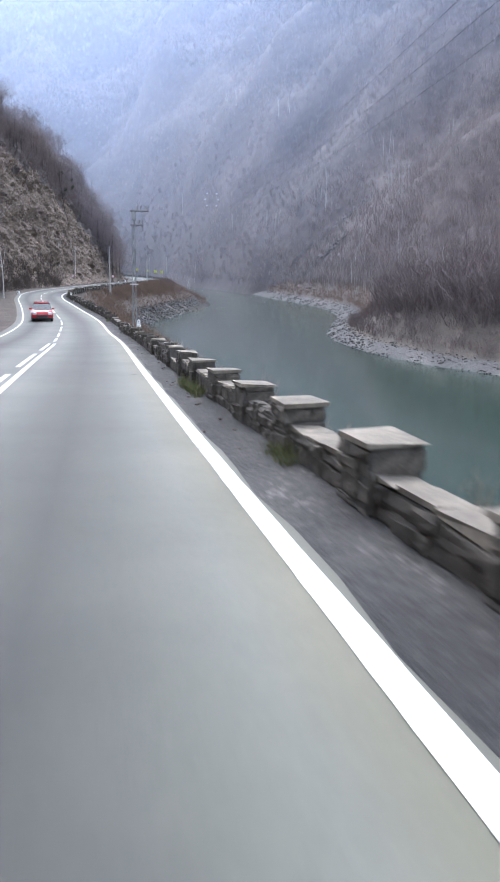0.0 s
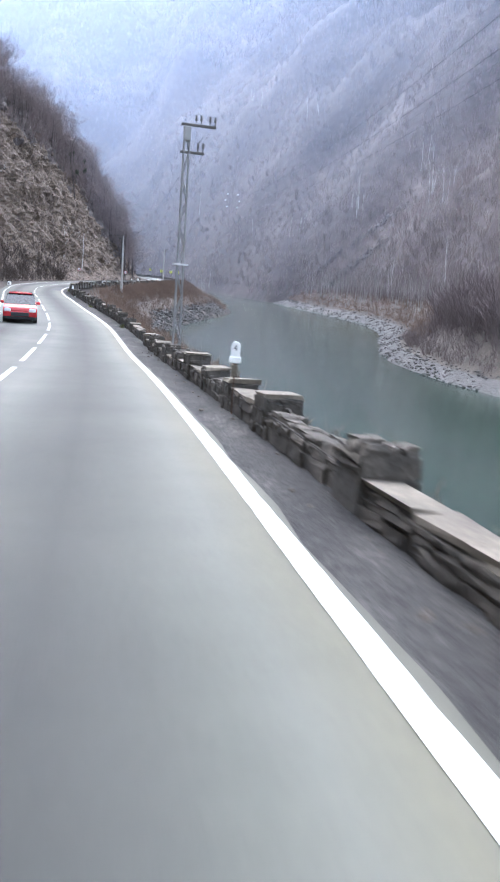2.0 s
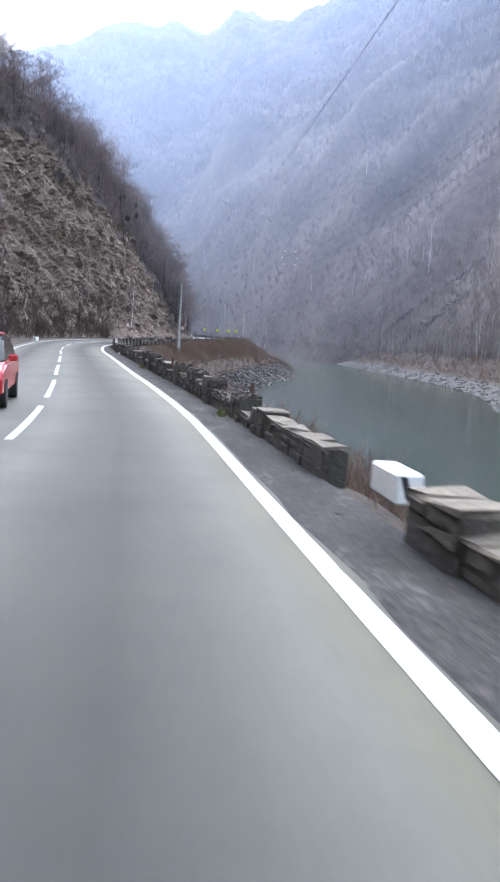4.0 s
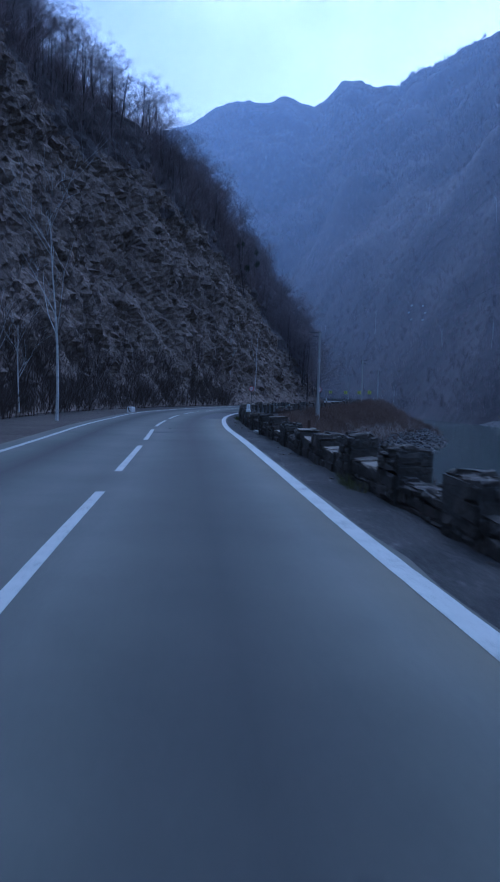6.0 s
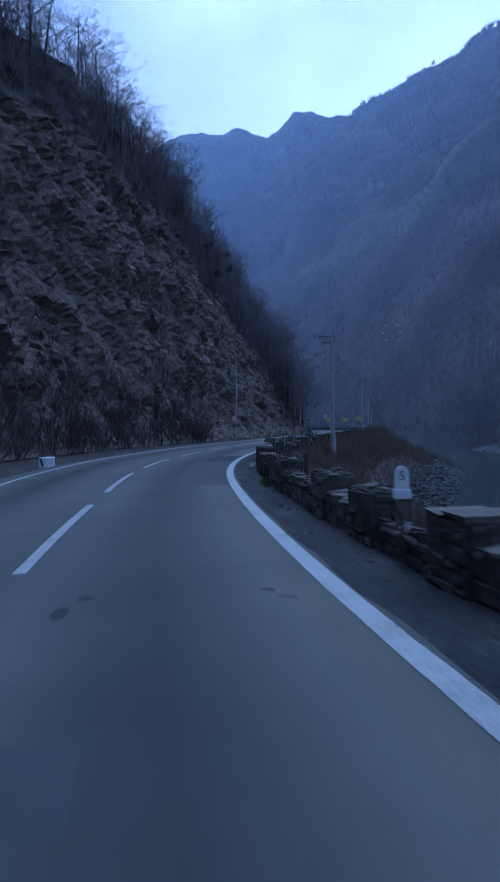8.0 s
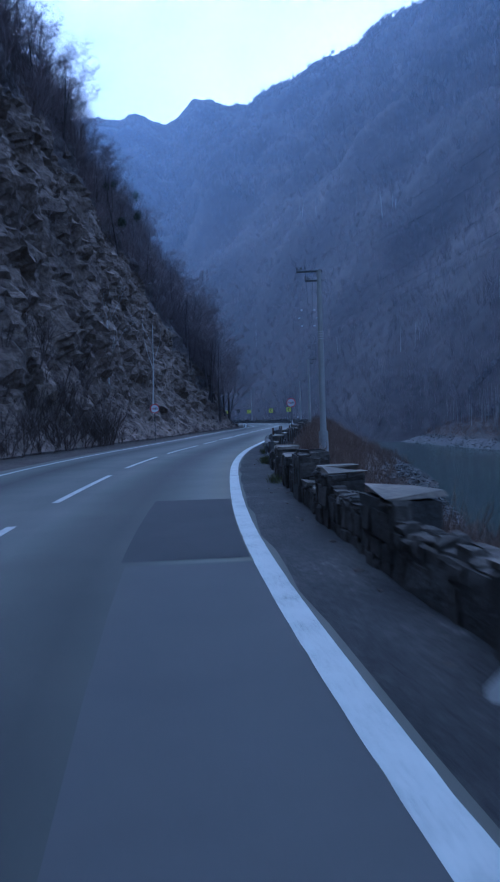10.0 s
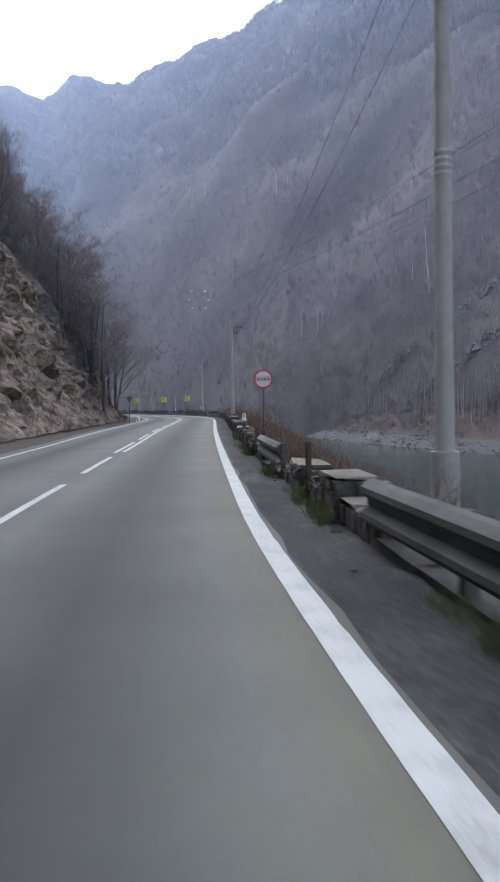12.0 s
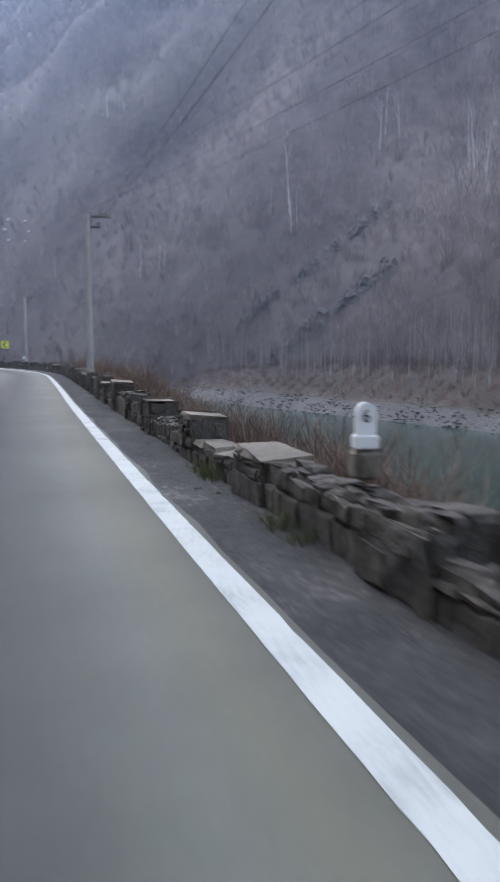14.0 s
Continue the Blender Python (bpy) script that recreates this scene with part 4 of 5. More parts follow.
# ---- kerb block and small roadside things ----
def guard_block(y, u, length=1.1, h=0.34):
    gb = empty("guard_block", "low white concrete guard block with black stripes at the road edge", "guard block", frame_at(at_y(y), u))
    bm = bmesh.new()
    box(bm, -0.16, -length / 2, -0.05, 0.16, length / 2, h, 0.03)
    part("block", bm, M_WHITE, gb)
    for k in (-0.28, 0.0, 0.28):
        bm = bmesh.new()
        f = [bm.verts.new(p) for p in ((0.1 + k - 0.06, -length / 2 - 0.004, 0.02), (0.1 + k - 0.14, -length / 2 - 0.004, h - 0.03), (0.1 + k - 0.22, -length / 2 - 0.004, h - 0.03), (0.1 + k - 0.14, -length / 2 - 0.004, 0.02))]
        for v in f:
            v.co.x = max(-0.15, min(0.15, v.co.x))
        bm.faces.new(f)
        part("stripe", bm, M_BLACK, gb, "black stripe")


guard_block(117.5, -7.0)
guard_block(210.0, -7.3, 0.5, 0.45)
guard_block(48.4, 1.6, 0.9, 0.3)


# ---- the oncoming red car ----
def red_car(x, y, turn):
    car = empty("car", "small red hatchback with its headlamps on in the other lane", "car", pose(x, y, float(road_z(y)), 0, 0, turn))
    # side profile (y forward = -y local), lower body and cabin
    def loft(profile, half, mat, name, label="", narrow=0.0):
        bm = bmesh.new()
        L = [bm.verts.new((-half + narrow * max(0, z - 0.85), yy, z)) for yy, z in profile]
        R = [bm.verts.new((half - narrow * max(0, z - 0.85), yy, z)) for yy, z in profile]
        bm.faces.new(L)
        bm.faces.new(R[::-1])
        for i in range(len(profile)):
            j = (i + 1) % len(profile)
            bm.faces.new((L[j], L[i], R[i], R[j]))
        bmesh.ops.recalc_face_normals(bm, faces=bm.faces)
        bmesh.ops.bevel(bm, geom=[e for e in bm.edges if e.calc_face_angle(0) > 0.5], offset=0.05, segments=2, affect="EDGES")
        return part(name, bm, mat, car, label)
    loft([(-1.95, 0.3), (-1.98, 0.62), (-1.85, 0.78), (-1.0, 0.92), (1.75, 0.98), (1.9, 0.75), (1.88, 0.3)], 0.84, M_CARRED, "body", "red painted body")
    loft([(-1.05, 0.9), (-0.35, 1.4), (0.3, 1.47), (1.2, 1.42), (1.75, 0.95)], 0.8, M_GLASS, "cabin", "dark glazing", 0.22)
    bm = bmesh.new()
    box(bm, -0.6, -0.35, 1.43, 0.6, 1.15, 1.485, 0.03)
    part("roof", bm, M_CARRED, car)
    for sx in (-1, 1):
        for yy in (-1.25, 1.2):
            bm = bmesh.new()
            bmesh.ops.create_cone(bm, cap_ends=True, segments=24, radius1=0.3, radius2=0.3, depth=0.2, matrix=Matrix.Translation((sx * 0.76, yy, 0.3)) @ Matrix.Rotation(radians(90), 4, "Y"))
            w = part("wheel", bm, M_TYRE, car)
            bm = bmesh.new()
            bmesh.ops.create_cone(bm, cap_ends=True, segments=20, radius1=0.19, radius2=0.19, depth=0.212, matrix=Matrix.Translation((sx * 0.76, yy, 0.3)) @ Matrix.Rotation(radians(90), 4, "Y"))
            part("rim", bm, M_STEEL, w, "grey rim")
        bm = bmesh.new()
        box(bm, sx * 0.62 - 0.17, -2.0, 0.58, sx * 0.62 + 0.17, -1.85, 0.76, 0.04)
        head = part("headlight", bm, M_LAMP, car, "bright headlamp")
        bm = bmesh.new()
        box(bm, sx * 0.92 - 0.09, -0.75, 0.93, sx * 0.92 + 0.09, -0.63, 1.07, 0.03)
        part("mirror", bm, M_CARRED, car)
    bm = bmesh.new()
    box(bm, -0.45, -2.0, 0.36, 0.45, -1.93, 0.56, 0.02)
    part("grille", bm, M_BLACK, car, "dark lower grille")
    bm = bmesh.new()
    box(bm, -0.8, -2.02, 0.2, 0.8, -1.9, 0.34, 0.03)
    part("bumper", bm, M_TYRE, car, "dark bumper lip")


car_p = place(at_y(58.0), -4.6)
red_car(car_p[0], car_p[1], heading(at_y(58.0)))

# ---- vegetation ----
def tube(v, f, a, b, ra, rb, sides=3):
    d = b - a
    q = d.orthogonal().normalized()
    w = d.cross(q).normalized()
    n = len(v)
    for p, r in ((a, ra), (b, rb)):
        for i in range(sides):
            t = 2 * math.pi * i / sides
            v.append(p + (q * math.cos(t) + w * math.sin(t)) * r)
    for i in range(sides):
        j = (i + 1) % sides
        f.append((n + i, n + j, n + sides + j, n + sides + i))


def tree_parts(seed, h, r, levels=4, upright=0.5, first=0.3, kids=(3, 5), bare=0.62):
    """A leafless tree: trunk and crown as two lists of points and faces."""
    g = random.Random(seed)
    tv, tf, cv, cf = [], [], [], []

    def grow(p, d, length, rad, level):
        v, f = (tv, tf) if level == 0 else (cv, cf)
        n = 5 if level == 0 else 3 if level < levels else 2
        pts, dirs = [p], [d]
        for i in range(n):
            wob = 0.06 if level == 0 else 0.2
            d = (d + Vector((g.uniform(-wob, wob), g.uniform(-wob, wob), g.uniform(-wob, wob) + 0.08 * upright))).normalized()
            q = p + d * length / n
            tube(v, f, p, q, max(0.006, rad * (1 - i / n * bare)), max(0.004, rad * (1 - (i + 1) / n * bare)), 6 if level == 0 else 3)
            p = q
            pts.append(p)
            dirs.append(d)
        if level >= levels:
            return
        count = g.randint(*kids) + (4 if level == 0 else 0)
        for k in range(count):
            t = g.uniform(first if level == 0 else 0.25, 1.0)
            i = min(n - 1, int(t * n))
            base = pts[i].lerp(pts[i + 1], t * n - i)
            ang = g.uniform(0, 2 * math.pi)
            side = Vector((math.cos(ang), math.sin(ang), g.uniform(0.0, 0.5)))
            nd = (dirs[i] * upright + side * (1 - upright * 0.55)).normalized()
            grow(base, nd, length * g.uniform(0.34, 0.6) * (1.15 - 0.4 * t if level == 0 else 1), rad * (1 - t * bare) * 0.55, level + 1)

    grow(Vector((0, 0, -0.3)), Vector((0, 0, 1)), h, r, 0)
    return tv, tf, cv, cf


TREES = []
for i in range(5):
    tv, tf, cv, cf = tree_parts(20 + i, 6.0 + 0.4 * i, 0.085 + 0.008 * i, 4, 0.36, 0.14, (4, 6))
    t = empty("bare_tree", "leafless grey-brown tree on the rocky slope", "tree", pose(0, 0, -40), "bare trees on the hill")
    obj("trunk", tv, tf, M_BARK, t)
    obj("crown", cv, cf, M_TWIG, t)
    TREES.append(t)
BIRCHES = []
for i in range(3):
    tv, tf, cv, cf = tree_parts(60 + i, 10.5 - i, 0.1, 3, 0.75, 0.35, (2, 4), 0.85)
    t = empty("birch_tree", "slender leafless white birch", "tree", pose(0, 0, -40), "white birches")
    obj("trunk", tv, tf, M_BIRCH, t)
    obj("crown", cv, cf, M_BIRCH, t)
    BIRCHES.append(t)

SLIM = []
for i in range(4):
    tv, tf, cv, cf = tree_parts(70 + i, 10.5 - i, 0.085, 2, 0.97, 0.5, (0, 1), 0.75)
    t = empty("birch_tree", "thin pale birch among bare winter brush", "tree", pose(0, 0, -40), "white birches")
    obj("trunk", tv, tf, M_BIRCH, t)
    obj("crown", cv, cf, M_BIRCH, t)
    SLIM.append(t)

POPLARS = []
for i in range(4):
    tv, tf, cv, cf = tree_parts(170 + i, 10.0 - i, 0.066, 2, 0.96, 0.45, (1, 2), 0.75)
    t = empty("riverside_tree", "thin grey leafless tree in the row along the terrace", "tree", pose(0, 0, -40), "thin trees on the terrace")
    obj("trunk", tv, tf, M_GREYBARK, t)
    obj("crown", cv, cf, M_THICKET, t)
    POPLARS.append(t)


ROCK = np.array(rock_v).reshape(len(rock_s), len(rock_k), 3)


def hill(s, k):
    """A point on the hillside above the rock's foot."""
    i, j = np.interp(s, rock_s, np.arange(len(rock_s))), np.interp(k, rock_k, np.arange(len(rock_k)))
    return ROCK[int(i), int(j)]


g = random.Random(11)
used = [False] * len(TREES)


def plant(kinds, flags, p, scale, tilt=4):
    i = g.randrange(len(kinds))
    m = pose(p[0], p[1], p[2], g.uniform(-tilt, tilt), g.uniform(-tilt, tilt), g.uniform(0, 360)) @ Matrix.Scale(scale, 4)
    if not flags[i]:
        flags[i] = True
        kinds[i].matrix_basis = m
    else:
        copy_thing(kinds[i], Matrix.Identity(4)).matrix_basis = m


for n in range(295):
    y = g.triangular(84, 270, 135)
    top = float(np.interp(y, [54, 112.2, 140.4, 168.7, 200, 212, 240.8], [36, 36, 32, 29, 25, 12, 8]))
    plant(TREES, used, hill(at_y(y), top - 1 + g.random() ** 1.8 * 34), g.uniform(0.55, 1.05))
for y, k in ((214, 3.0), (219, 4.0), (224, 6.0), (216, 1.8), (221, 2.0), (213, 7), (228, 4), (211.5, 4.5), (218, 8), (226, 2), (215, 10), (212.5, 11), (222, 9)):
    plant(TREES, used, hill(at_y(y), k), g.uniform(0.9, 1.2), 10)
for n in range(16):
    plant(TREES, used, hill(at_y(g.uniform(208, 219)), g.uniform(1, 14)), g.uniform(1.1, 1.6), 8)


def bunch(seed, r):
    """A hanging bunch of small leaves."""
    q = random.Random(seed)
    v, f = [], []
    for _ in range(150):
        d = Vector((q.gauss(0, 1), q.gauss(0, 1), q.gauss(0, 1))).normalized() * r * q.random() ** 0.5
        d.z *= 1.25
        a, b = Vector((q.gauss(0, 1), q.gauss(0, 1), q.gauss(0, 1))).normalized() * 0.11, Vector((q.gauss(0, 1), q.gauss(0, 1), q.gauss(0, 1))).normalized() * 0.05
        n = len(v)
        v += [d - a, d + b, d + a, d - b]
        f.append((n, n + 1, n + 2, n + 3))
    return v, f


def bunch_tree(p, h):
    """A tall thin tree on the brow of the rock, its branches hung with dark leafy bunches."""
    t = empty("bunched_tree", "tall thin tree with dark leafy bunches on its bare branches", "tree", pose(p[0], p[1], p[2], 0, 3, 200))
    tv, tf, cv, cf = tree_parts(77, h, 0.11, 3, 0.5, 0.35, (2, 3))
    obj("trunk", tv, tf, M_BARK, t)
    obj("crown", cv, cf, M_BARK, t)
    q = random.Random(8)
    tips = [c for c in cv if c.z > h * 0.45]
    for n in range(9):
        c = tips[q.randrange(len(tips))]
        v, f = bunch(n, q.uniform(0.35, 0.6))
        ob = obj("leaf_bunch", v, f, M_EVERGREEN, t, "dark green leafy bunch")
        ob.location = c


bunch_tree(hill(at_y(190), 17), 12.0)
flags_b = [False] * 3
plant(BIRCHES, flags_b, (-9.0, 100.2, 0.1), 0.84, 2)
plant(BIRCHES, flags_b, (-11.0, 98.0, 0.3), 0.5, 3)
plant(BIRCHES, flags_b, (-11.4, 102.5, 0.4), 0.45, 3)
plant(BIRCHES, flags_b, hill(at_y(167), 5.0), 0.6, 4)
flags_s, flags_p = [False] * 4, [False] * 4
plant(SLIM, flags_s, hill(at_y(174), 2.4), 0.95, 1)
for n in range(52):
    c = g.uniform(112, 158) if n < 46 else g.uniform(100, 185)
    for m in range(g.randint(3, 6)):
        i = min(len(fe) - 2, int(c + g.gauss(0, 1.6)))
        k = g.uniform(8.5, 16)
        z = float(np.interp(k, shelf_k, shelf_z))
        off = g.uniform(-1.5, 1.5)
        plant(POPLARS, flags_p, (fe[i][0] + fn[i][0] * k + fn[i][1] * off, fe[i][1] + fn[i][1] * k - fn[i][0] * off, z - 0.2), g.uniform(0.6, 1.1), 4)


def scrub_mesh(seed, n, h, spread):
    """Twigs of one clump as thin blades."""
    q = random.Random(seed)
    v, f = [], []
    for _ in range(n):
        a, b = q.uniform(0, 2 * math.pi), q.uniform(0, 2 * math.pi)
        lean = q.random() * spread
        L = h * q.uniform(0.5, 1.0)
        o = Vector((q.uniform(-0.25, 0.25) * spread, q.uniform(-0.25, 0.25) * spread, -0.1))
        d = Vector((math.cos(a) * lean, math.sin(a) * lean, 1)).normalized()
        mid = o + d * L * 0.55
        w = Vector((math.cos(b), math.sin(b), 0)) * 0.016 * h
        for e in range(3):
            d2 = (d + Vector((q.uniform(-0.5, 0.5), q.uniform(-0.5, 0.5), q.uniform(-0.1, 0.3)))).normalized()
            m = len(v)
            v += [mid - w * 0.6, mid + w * 0.6, mid + d2 * L * q.uniform(0.3, 0.55)]
            f.append((m, m + 1, m + 2))
        m = len(v)
        v += [o - w, o + w, mid + w * 0.7, mid - w * 0.7]
        f.append((m, m + 1, m + 2, m + 3))
    return np.array([tuple(p) for p in v]), f


def bush_mesh(seed, stems=5, h=1.0, spread=0.8, depth=2):
    """One leafless bush: stems that fork into ever finer twigs, each a thin blade."""
    q = random.Random(seed)
    v, f = [], []

    def blade(o, d, L, w, level):
        side = d.cross(Vector((q.uniform(-1, 1), q.uniform(-1, 1), q.uniform(-1, 1))))
        side = side.normalized() * w if side.length > 1e-4 else Vector((w, 0, 0))
        tip = o + d * L
        m = len(v)
        if level == depth:
            v.extend((o - side, o + side, tip))
            f.append((m, m + 1, m + 2))
            return
        v.extend((o - side, o + side, tip + side * 0.5, tip - side * 0.5))
        f.append((m, m + 1, m + 2, m + 3))
        for _ in range(5 if level == 0 else 4):
            t = q.uniform(0.35, 1.0)
            nd = (d + Vector((q.uniform(-0.8, 0.8), q.uniform(-0.8, 0.8), q.uniform(-0.25, 0.5)))).normalized()
            blade(o + d * L * t, nd, L * q.uniform(0.4, 0.65), w * 0.55, level + 1)

    for _ in range(stems):
        a, lean = q.uniform(0, 2 * math.pi), q.random() * spread
        d = Vector((math.cos(a) * lean, math.sin(a) * lean, 1)).normalized()
        blade(Vector((math.cos(a) * 0.1, math.sin(a) * 0.1, -0.08)), d, h * q.uniform(0.4, 0.7), 0.011 * h, 0)
    return np.array([tuple(p) for p in v]), f


SCRUBS = [bush_mesh(i) for i in range(6)]
FTREE = [bush_mesh(90 + i, 3, 1.0, 0.6, 2) for i in range(5)]


def scatter(name, spots, mat, shapes, label, category):
    """Clumps (x, y, z, size) joined into one mesh."""
    vs, fs, n = [], [], 0
    for x, y, z, size in spots:
        v, f = shapes[g.randrange(len(shapes))]
        a = g.uniform(0, 2 * math.pi)
        c, s_ = math.cos(a) * size, math.sin(a) * size
        q = np.stack([v[:, 0] * c - v[:, 1] * s_ + x, v[:, 0] * s_ + v[:, 1] * c + y, v[:, 2] * size * g.uniform(0.8, 1.2) + z], 1)
        vs.append(q)
        fs += [tuple(i + n for i in face) for face in f]
        n += len(v)
    return obj(name, np.vstack(vs), fs, mat, label=label, category=category, kind="stuff")


spots = []
for n in range(5200):
    y = g.uniform(-5, 300)
    edge = float(np.interp(y, [54, 112.2, 140.4, 168.7, 200, 212, 240.8], [33, 33, 28, 25, 20, 8, 4]))
    k = edge + abs(g.gauss(0, 1)) * 24 if g.random() < 0.82 else g.uniform(3, edge) if y < 165 else edge + g.random() * 12
    p = hill(at_y(y), min(k, 200))
    spots.append((*p, g.uniform(1.6, 4.2) * (1 if k > edge else 0.4)))
scatter("hillside_scrub", spots, M_TWIG, SCRUBS, "leafless brown scrub covering the upper slope", "scrub")
spots = []
for n in range(1500):
    y = g.uniform(-5, 235)
    p = hill(at_y(y), g.random() ** 2 * 6)
    spots.append((p[0], p[1], p[2] - 0.1, g.uniform(0.6, 2.4) * (1 if y < 160 else 0.35)))
scatter("verge_thicket", [(*hill(at_y(y), k), h) for y, k, h in [(g.uniform(68, 157), g.random() ** 1.4 * 6.5, g.uniform(1.3, 3.6)) for _ in range(300)]], M_BRUSH, FTREE,
        "dark bare bushes and saplings in front of the rock", "scrub")
scatter("verge_scrub", spots, M_BRUSH, SCRUBS, "dry brown brush at the foot of the rock", "scrub")
spots = []
for n in range(2500):
    y = g.uniform(40, 300) if g.random() < 0.85 else g.uniform(-20, 40)
    k = g.uniform(0.05, 0.9 if y < 100 or y > 213 else 0.78 if y < 150 else 0.62) ** 0.8
    w0, w1 = float(wall_u(y)) + 0.9, float(shore_u(y))
    p = place(at_y(y), w0 + (w1 - w0) * k)
    z = float(bank_z(0, y, k))
    size = g.uniform(0.6, 1.9) * (0.6 if k < 0.12 or y < 55 or 140 < y < 186 else 1.0)
    spots.append((p[0], p[1], z, size))
for n in range(1100):
    y, k = g.uniform(129, 236), g.uniform(0.04, 0.4)
    w0, w1 = float(wall_u(y)) + 0.9, float(shore_u(y))
    p = place(at_y(y), w0 + (w1 - w0) * k)
    spots.append((p[0], p[1], float(bank_z(0, y, k)), g.uniform(0.7, 1.7) * (0.75 if y < 186 else 1)))
for n in range(600):
    y, k = g.uniform(166, 226), g.uniform(0.02, 0.2)
    w0, w1 = float(wall_u(y)) + 0.9, float(shore_u(y))
    p = place(at_y(y), w0 + (w1 - w0) * k)
    spots.append((p[0], p[1], float(bank_z(0, y, k)), g.uniform(1.1, 2.1) * (0.65 if y < 186 else 1)))
for n in range(600):
    y, k = g.uniform(146, 226), g.uniform(0.03, 0.3)
    w0, w1 = float(wall_u(y)) + 0.9, float(shore_u(y))
    p = place(at_y(y), w0 + (w1 - w0) * k)
    spots.append((p[0], p[1], float(bank_z(0, y, k)), g.uniform(0.8, 1.7) * (0.75 if y < 186 else 1)))
scatter("bank_scrub", spots, M_RUST, SCRUBS, "russet leafless brush on the river bank", "scrub")
spots = []
for n in range(2600):
    i = g.randrange(30, len(fe) - 30)
    k = (7 if fe[i][1] < 150 else 13.5) + abs(g.gauss(0, 1)) * 9
    z = float(np.interp(k, shelf_k, shelf_z))
    spots.append((fe[i][0] + fn[i][0] * k, fe[i][1] + fn[i][1] * k, z, g.uniform(1.0, 3.4) * (2.5 if fe[i][1] < 140 and k > 10 else 1.0)))
scatter("far_bank_scrub", spots, M_THICKET, SCRUBS, "grey-brown thicket on the terrace across the river", "scrub")

spots = []
low = int(np.argmin(np.hypot(fe[:, 0] - 58, fe[:, 1] - 20)))
high = int(np.argmin(np.hypot(fe[:, 0] - 52, fe[:, 1] - 142)))
for n in range(1500):
    i = g.randrange(low, high)
    k, off = 3.8 + g.random() ** 1.6 * 26, g.uniform(-1.6, 1.6)
    spots.append((fe[i][0] + fn[i][0] * k + fn[i][1] * off, fe[i][1] + fn[i][1] * k - fn[i][0] * off, float(np.interp(k, shelf_k, shelf_z)) - 0.1, g.uniform(1.2, 2.6) if k < 9 else g.uniform(4, 8.5)))
scatter("point_thicket", spots, M_THICKET, FTREE + SCRUBS, "tall purple-brown thicket on the point across the river", "scrub")
spots = []
for n in range(1900):
    i = g.randrange(85, 200)
    k, off = g.uniform(12.5, 19), g.uniform(-1.6, 1.6)
    spots.append((fe[i][0] + fn[i][0] * k + fn[i][1] * off, fe[i][1] + fn[i][1] * k - fn[i][0] * off, float(np.interp(k, shelf_k, shelf_z)) - 0.1, g.uniform(0.8, 2.6)))
scatter("terrace_thicket", spots, M_THICKET, SCRUBS, "purple-brown thicket on the terrace across the river", "scrub")
spots = []
for n in range(3400):
    i = g.randrange(95, 205)
    k = g.uniform(5.2, 15)
    spots.append((fe[i][0] + fn[i][0] * k, fe[i][1] + fn[i][1] * k, float(np.interp(k, shelf_k, shelf_z)) - 0.1, g.uniform(0.6, 1.8)))
scatter("terrace_brush", spots, M_RUST, SCRUBS, "russet dry brush on the terrace across the river", "scrub")

# woods on the far slopes
MOUNT = np.array(mount_v).reshape(len(az), len(rad_k), 3)
def tuft_mesh(seed, wide):
    """A far bare tree: a sheaf of tapering limbs that spread into a crown one metre tall."""
    q = random.Random(seed)
    v, f = [], []
    for k in range(13 if wide > 0.5 else 17):
        a, lean, tall = q.uniform(0, 2 * math.pi), q.uniform(0.05, 0.42), q.uniform(0.55, 1.0)
        start = q.uniform(0, 0.3)
        foot_p = Vector((math.cos(a) * lean * start * 0.6, math.sin(a) * lean * start * 0.6, start * tall))
        tip = Vector((math.cos(a) * lean, math.sin(a) * lean, tall))
        b = q.uniform(0, math.pi)
        side = Vector((math.cos(b), math.sin(b), 0)) * q.uniform(0.02, 0.042) * wide
        mid = (foot_p + tip) / 2 + Vector((q.uniform(-0.06, 0.06), q.uniform(-0.06, 0.06), 0.05))
        n0 = len(v)
        v += [tuple(foot_p), tuple(mid - side), tuple(mid + side), tuple(tip)]
        f += [(n0, n0 + 1, n0 + 2), (n0 + 1, n0 + 3, n0 + 2)]
    return np.array(v), f


FAR_TUFTS, NEAR_TUFTS = [tuft_mesh(300 + i, 1.0) for i in range(8)], [tuft_mesh(400 + i, 0.3) for i in range(8)]


def forest_spots(count, low, high, ease, small, large):
    out = []
    for n in range(count):
        i, j = g.randrange(40, 300), low + int(g.random() ** ease * (high - low))
        p, q = MOUNT[i, j], MOUNT[i + 1, j + 1]
        t, s_ = g.random(), g.random()
        x, y = p[0] + (q[0] - p[0]) * t, p[1] + (q[1] - p[1]) * s_
        z = (p[2] * (1 - t) + MOUNT[i + 1, j, 2] * t) * (1 - s_) + (MOUNT[i, j + 1, 2] * (1 - t) + q[2] * t) * s_
        out.append((x, y, z - 0.6, g.uniform(small, large) * (0.8 + 0.6 * j / 98)))
    return out


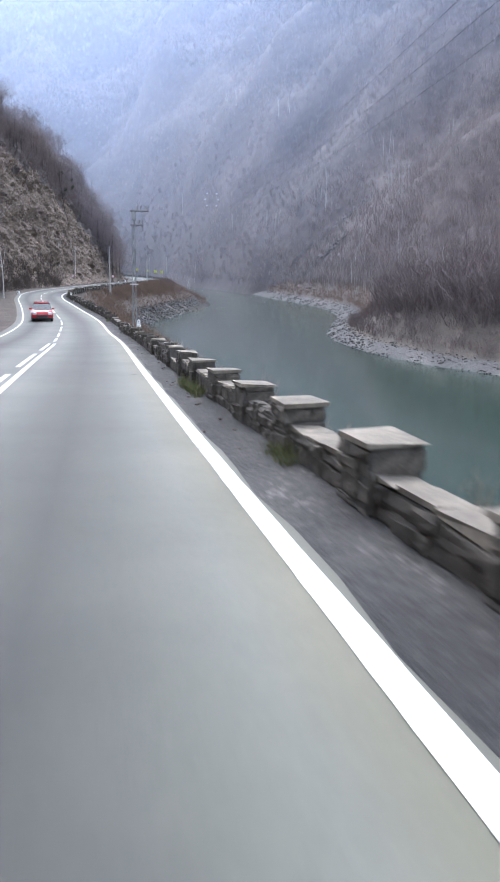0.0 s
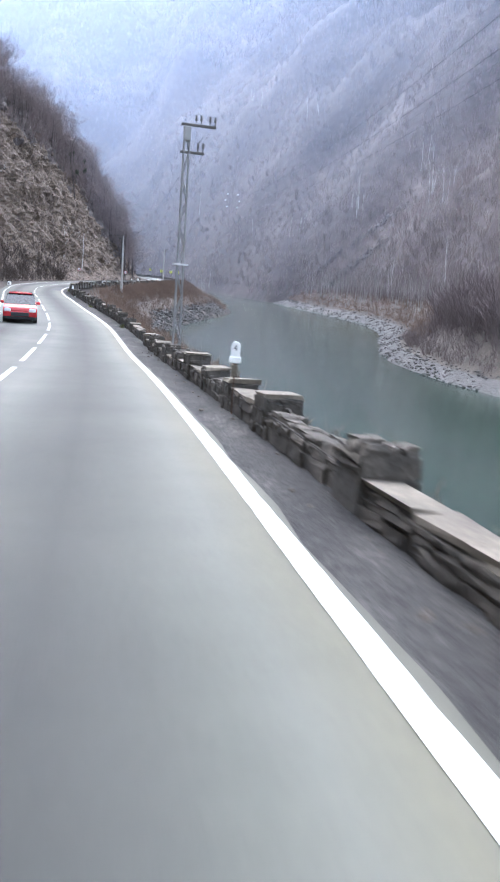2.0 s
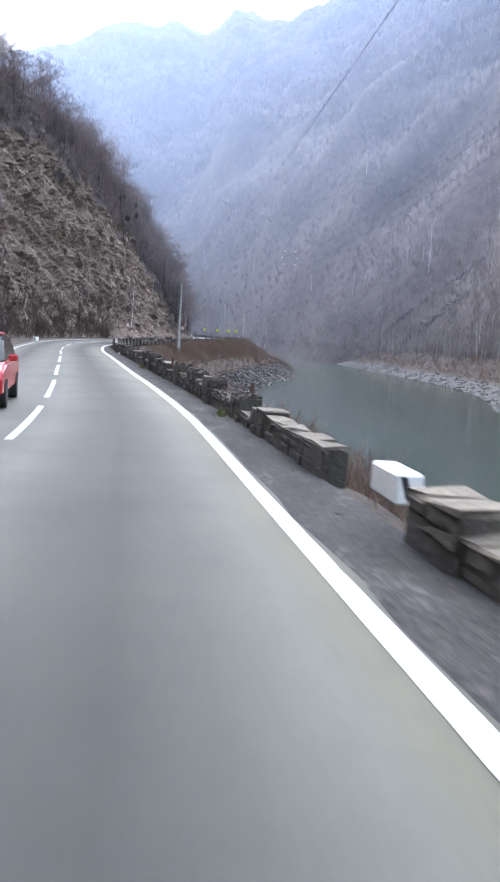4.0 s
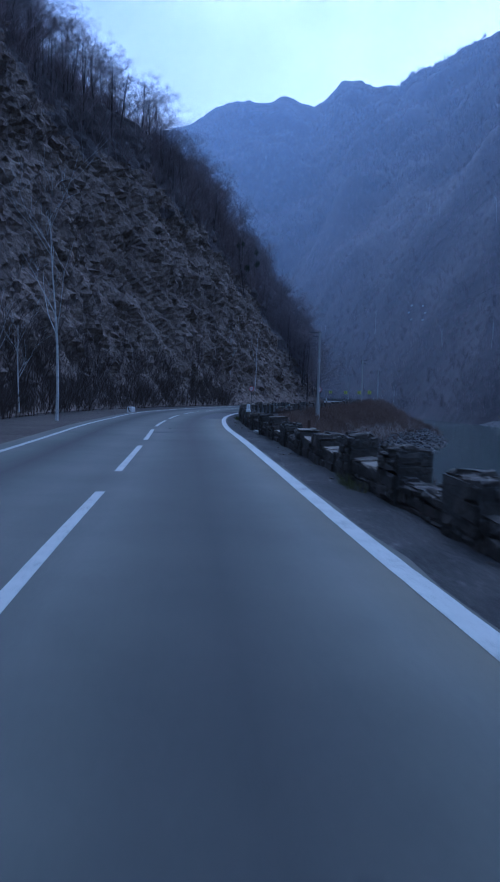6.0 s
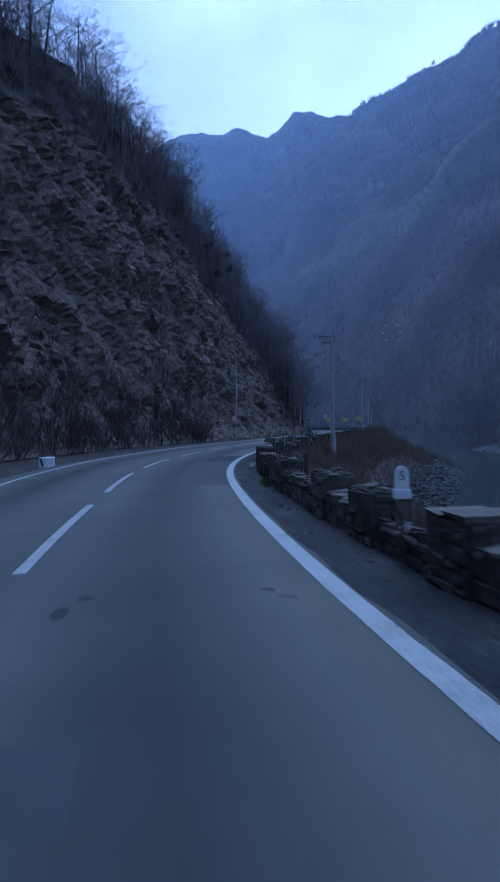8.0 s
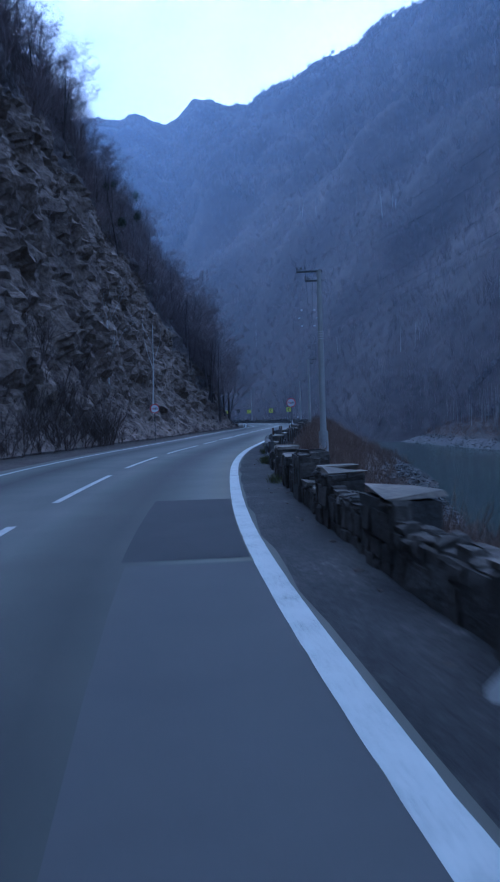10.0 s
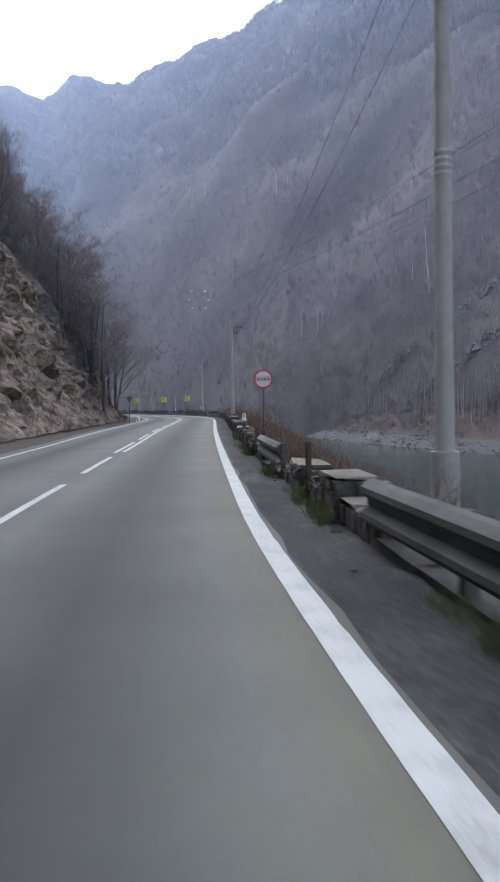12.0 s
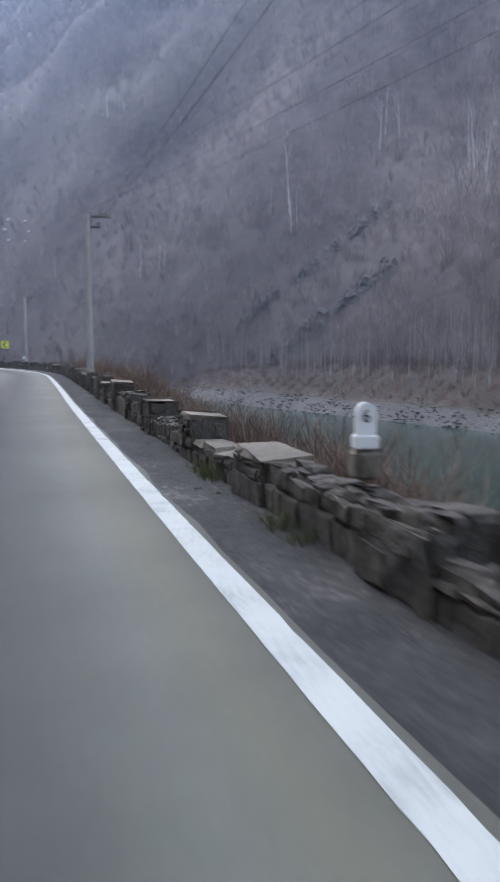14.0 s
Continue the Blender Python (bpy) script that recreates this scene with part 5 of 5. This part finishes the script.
scatter("near_forest", forest_spots(11000, 1, 36, 1.0, 3.0, 6.5), M_FARWOOD, NEAR_TUFTS, "thin bare winter forest on the lower mountainside", "forest")
spots = forest_spots(18000, 36, 98, 1.2, 5, 9)
scatter("far_forest", spots, M_FARWOOD, FAR_TUFTS, "bare winter forest covering the mountainside", "forest")
spots = []
for n in range(20):
    c, j = g.randrange(70, 250), int(g.random() ** 1.5 * 22)
    for m in range(g.randint(1, 4)):
        p = MOUNT[c + g.randint(0, 2), j + g.randint(0, 1)]
        plant(SLIM, flags_s, (p[0] + g.uniform(-3, 3), p[1] + g.uniform(-3, 3), p[2] - 0.8), g.uniform(0.7, 1.2), 5)
for n in range(1500):
    p = MOUNT[g.randrange(42, 300), int(g.random() ** 1.4 * 14)]
    spots.append((p[0] + g.uniform(-3, 3), p[1] + g.uniform(-3, 3), p[2] - 0.6, g.uniform(2.5, 5.5)))
scatter("far_woods", spots, M_FARWOOD, FTREE, "bare winter woods covering the mountainside", "woods")

# ---- rock ledges on the lower slope ----
def rock_ledge(a, b, tall, seed):
    """A jagged ledge from a to b on the slope, its face towards the river."""
    flat = MOUNT.reshape(-1, 3)
    n, prof = 44, [(-1.5, -2.5), (-0.9, 0.0), (-0.6, 0.25), (-0.5, 0.5), (-0.1, 0.72), (0.2, 0.95), (0.9, 1.05), (2.4, 0.9), (6.0, 0.5)]
    run = Vector((b[0] - a[0], b[1] - a[1], 0)).normalized()
    side = Vector((run.y, -run.x, 0))
    side = side if side.x > 0 else -side
    v = []
    for i in range(n):
        t = i / (n - 1)
        x, y = a[0] + (b[0] - a[0]) * t, a[1] + (b[1] - a[1]) * t
        near = flat[np.argsort((flat[:, 0] - x) ** 2 + (flat[:, 1] - y) ** 2)[:3]]
        h = tall * (0.35 + 0.9 * abs(noise.noise(Vector((t * 7, seed, 0))))) * min(1, 6 * t + 0.15, 6 * (1 - t) + 0.15)
        for k, (u, w) in enumerate(prof):
            jag = noise.noise(Vector((t * 23, k * 0.9, seed))) * 0.9 + noise.cell(Vector((t * 30, k * 1.3, seed))) * 0.5
            p = Vector((x, y, 0)) + side * (u * h * 0.45 + jag) + run * noise.noise(Vector((t * 19, k, seed + 3))) * 0.5
            v.append((p.x, p.y, float(near[:, 2].mean()) - 0.6 + w * h + 0.35 * jag + max(0, u) * 0.3))
    obj("rock_ledge", v, grid_faces(n, len(prof)), M_LEDGE, label="jagged grey rock ledge among the bare trees", category="rock ledge", group="rock ledges on the slope")


for n, (a, b, tall) in enumerate((((81.4, 283.5), (97.5, 262.5), 4.2), ((84.0, 298.0), (92.0, 291.0), 3.0), ((92.5, 289.5), (110.0, 280.0), 3.4))):
    rock_ledge(a, b, tall, 5.5 + n)

# ---- loose rock: rubble point, far shore, fallen stones ----
def rock_mesh(seed):
    q = random.Random(seed)
    bm = bmesh.new()
    bmesh.ops.create_icosphere(bm, subdivisions=1, radius=0.5)
    for v in bm.verts:
        v.co = Vector((v.co.x * 1.2, v.co.y * 0.9, v.co.z * 0.75)) * q.uniform(0.7, 1.2)
    v, f = np.array([tuple(p.co) for p in bm.verts]), [tuple(p.index for p in fc.verts) for fc in bm.faces]
    bm.free()
    return v, f


ROCKS = [rock_mesh(i) for i in range(6)]
spots = []
for n in range(2600):
    y = g.uniform(100, 222)
    k = g.uniform(0.72 if y < 150 else 0.6, 1.03)
    w0, w1 = float(wall_u(y)) + 0.9, float(shore_u(y))
    p = place(at_y(y), w0 + (w1 - w0) * k)
    spots.append((p[0], p[1], float(bank_z(0, y, k)) + 0.05, g.uniform(0.25, 0.6) / g.uniform(0.5, 1.2)))
scatter("rubble", spots, M_GRAVEL, ROCKS, "pale broken rock tipped along the river's edge", "rubble")
spots = []
for n in range(7000):
    i = g.randrange(20, len(fe) - 60)
    k = g.uniform(-0.5, 5.5 if fe[i][1] > 150 else 3.8)
    off = g.uniform(-1.6, 1.6)
    spots.append((fe[i][0] + fn[i][0] * k + fn[i][1] * off, fe[i][1] + fn[i][1] * k - fn[i][0] * off, float(np.interp(k, shelf_k, shelf_z)), g.uniform(0.16, 0.36) / g.uniform(0.5, 1.3)))
scatter("shore_stones", spots, M_GRAVEL, ROCKS, "pale boulders and cobbles on the far shore", "stones")
spots = []
for n in range(420):
    y = g.uniform(-3, 175)
    u = float(wall_u(y)) - abs(g.gauss(0, 0.16))
    p = place(at_y(y), u)
    spots.append((p[0], p[1], p[2], g.uniform(0.02, 0.09)))
scatter("shoulder_stones", spots, M_STONE, ROCKS, "small fallen stones on the shoulder", "stones")

# grass and weeds at the foot of the parapet
BLADES = [scrub_mesh(40 + i, 26, 1.0, 0.9) for i in range(3)]
spots = []
for y0 in (-3.5, 2.5, 3.4, 4.2, 57, 76, 106.4, 107, 128, 134.5, 136, 141, 145, 146, 147, 151.5, 157.5, 158.4, 160.5, 167, 170):
    for n in range(7):
        y = y0 + g.uniform(-0.5, 0.5)
        p = place(at_y(y), float(wall_u(y)) - g.uniform(-0.02, 0.14))
        spots.append((p[0], p[1], p[2] - 0.02, g.uniform(0.15, 0.38)))
scatter("weeds", spots, M_GRASS, BLADES, "yellow-green weeds at the foot of the stone wall", "weeds")
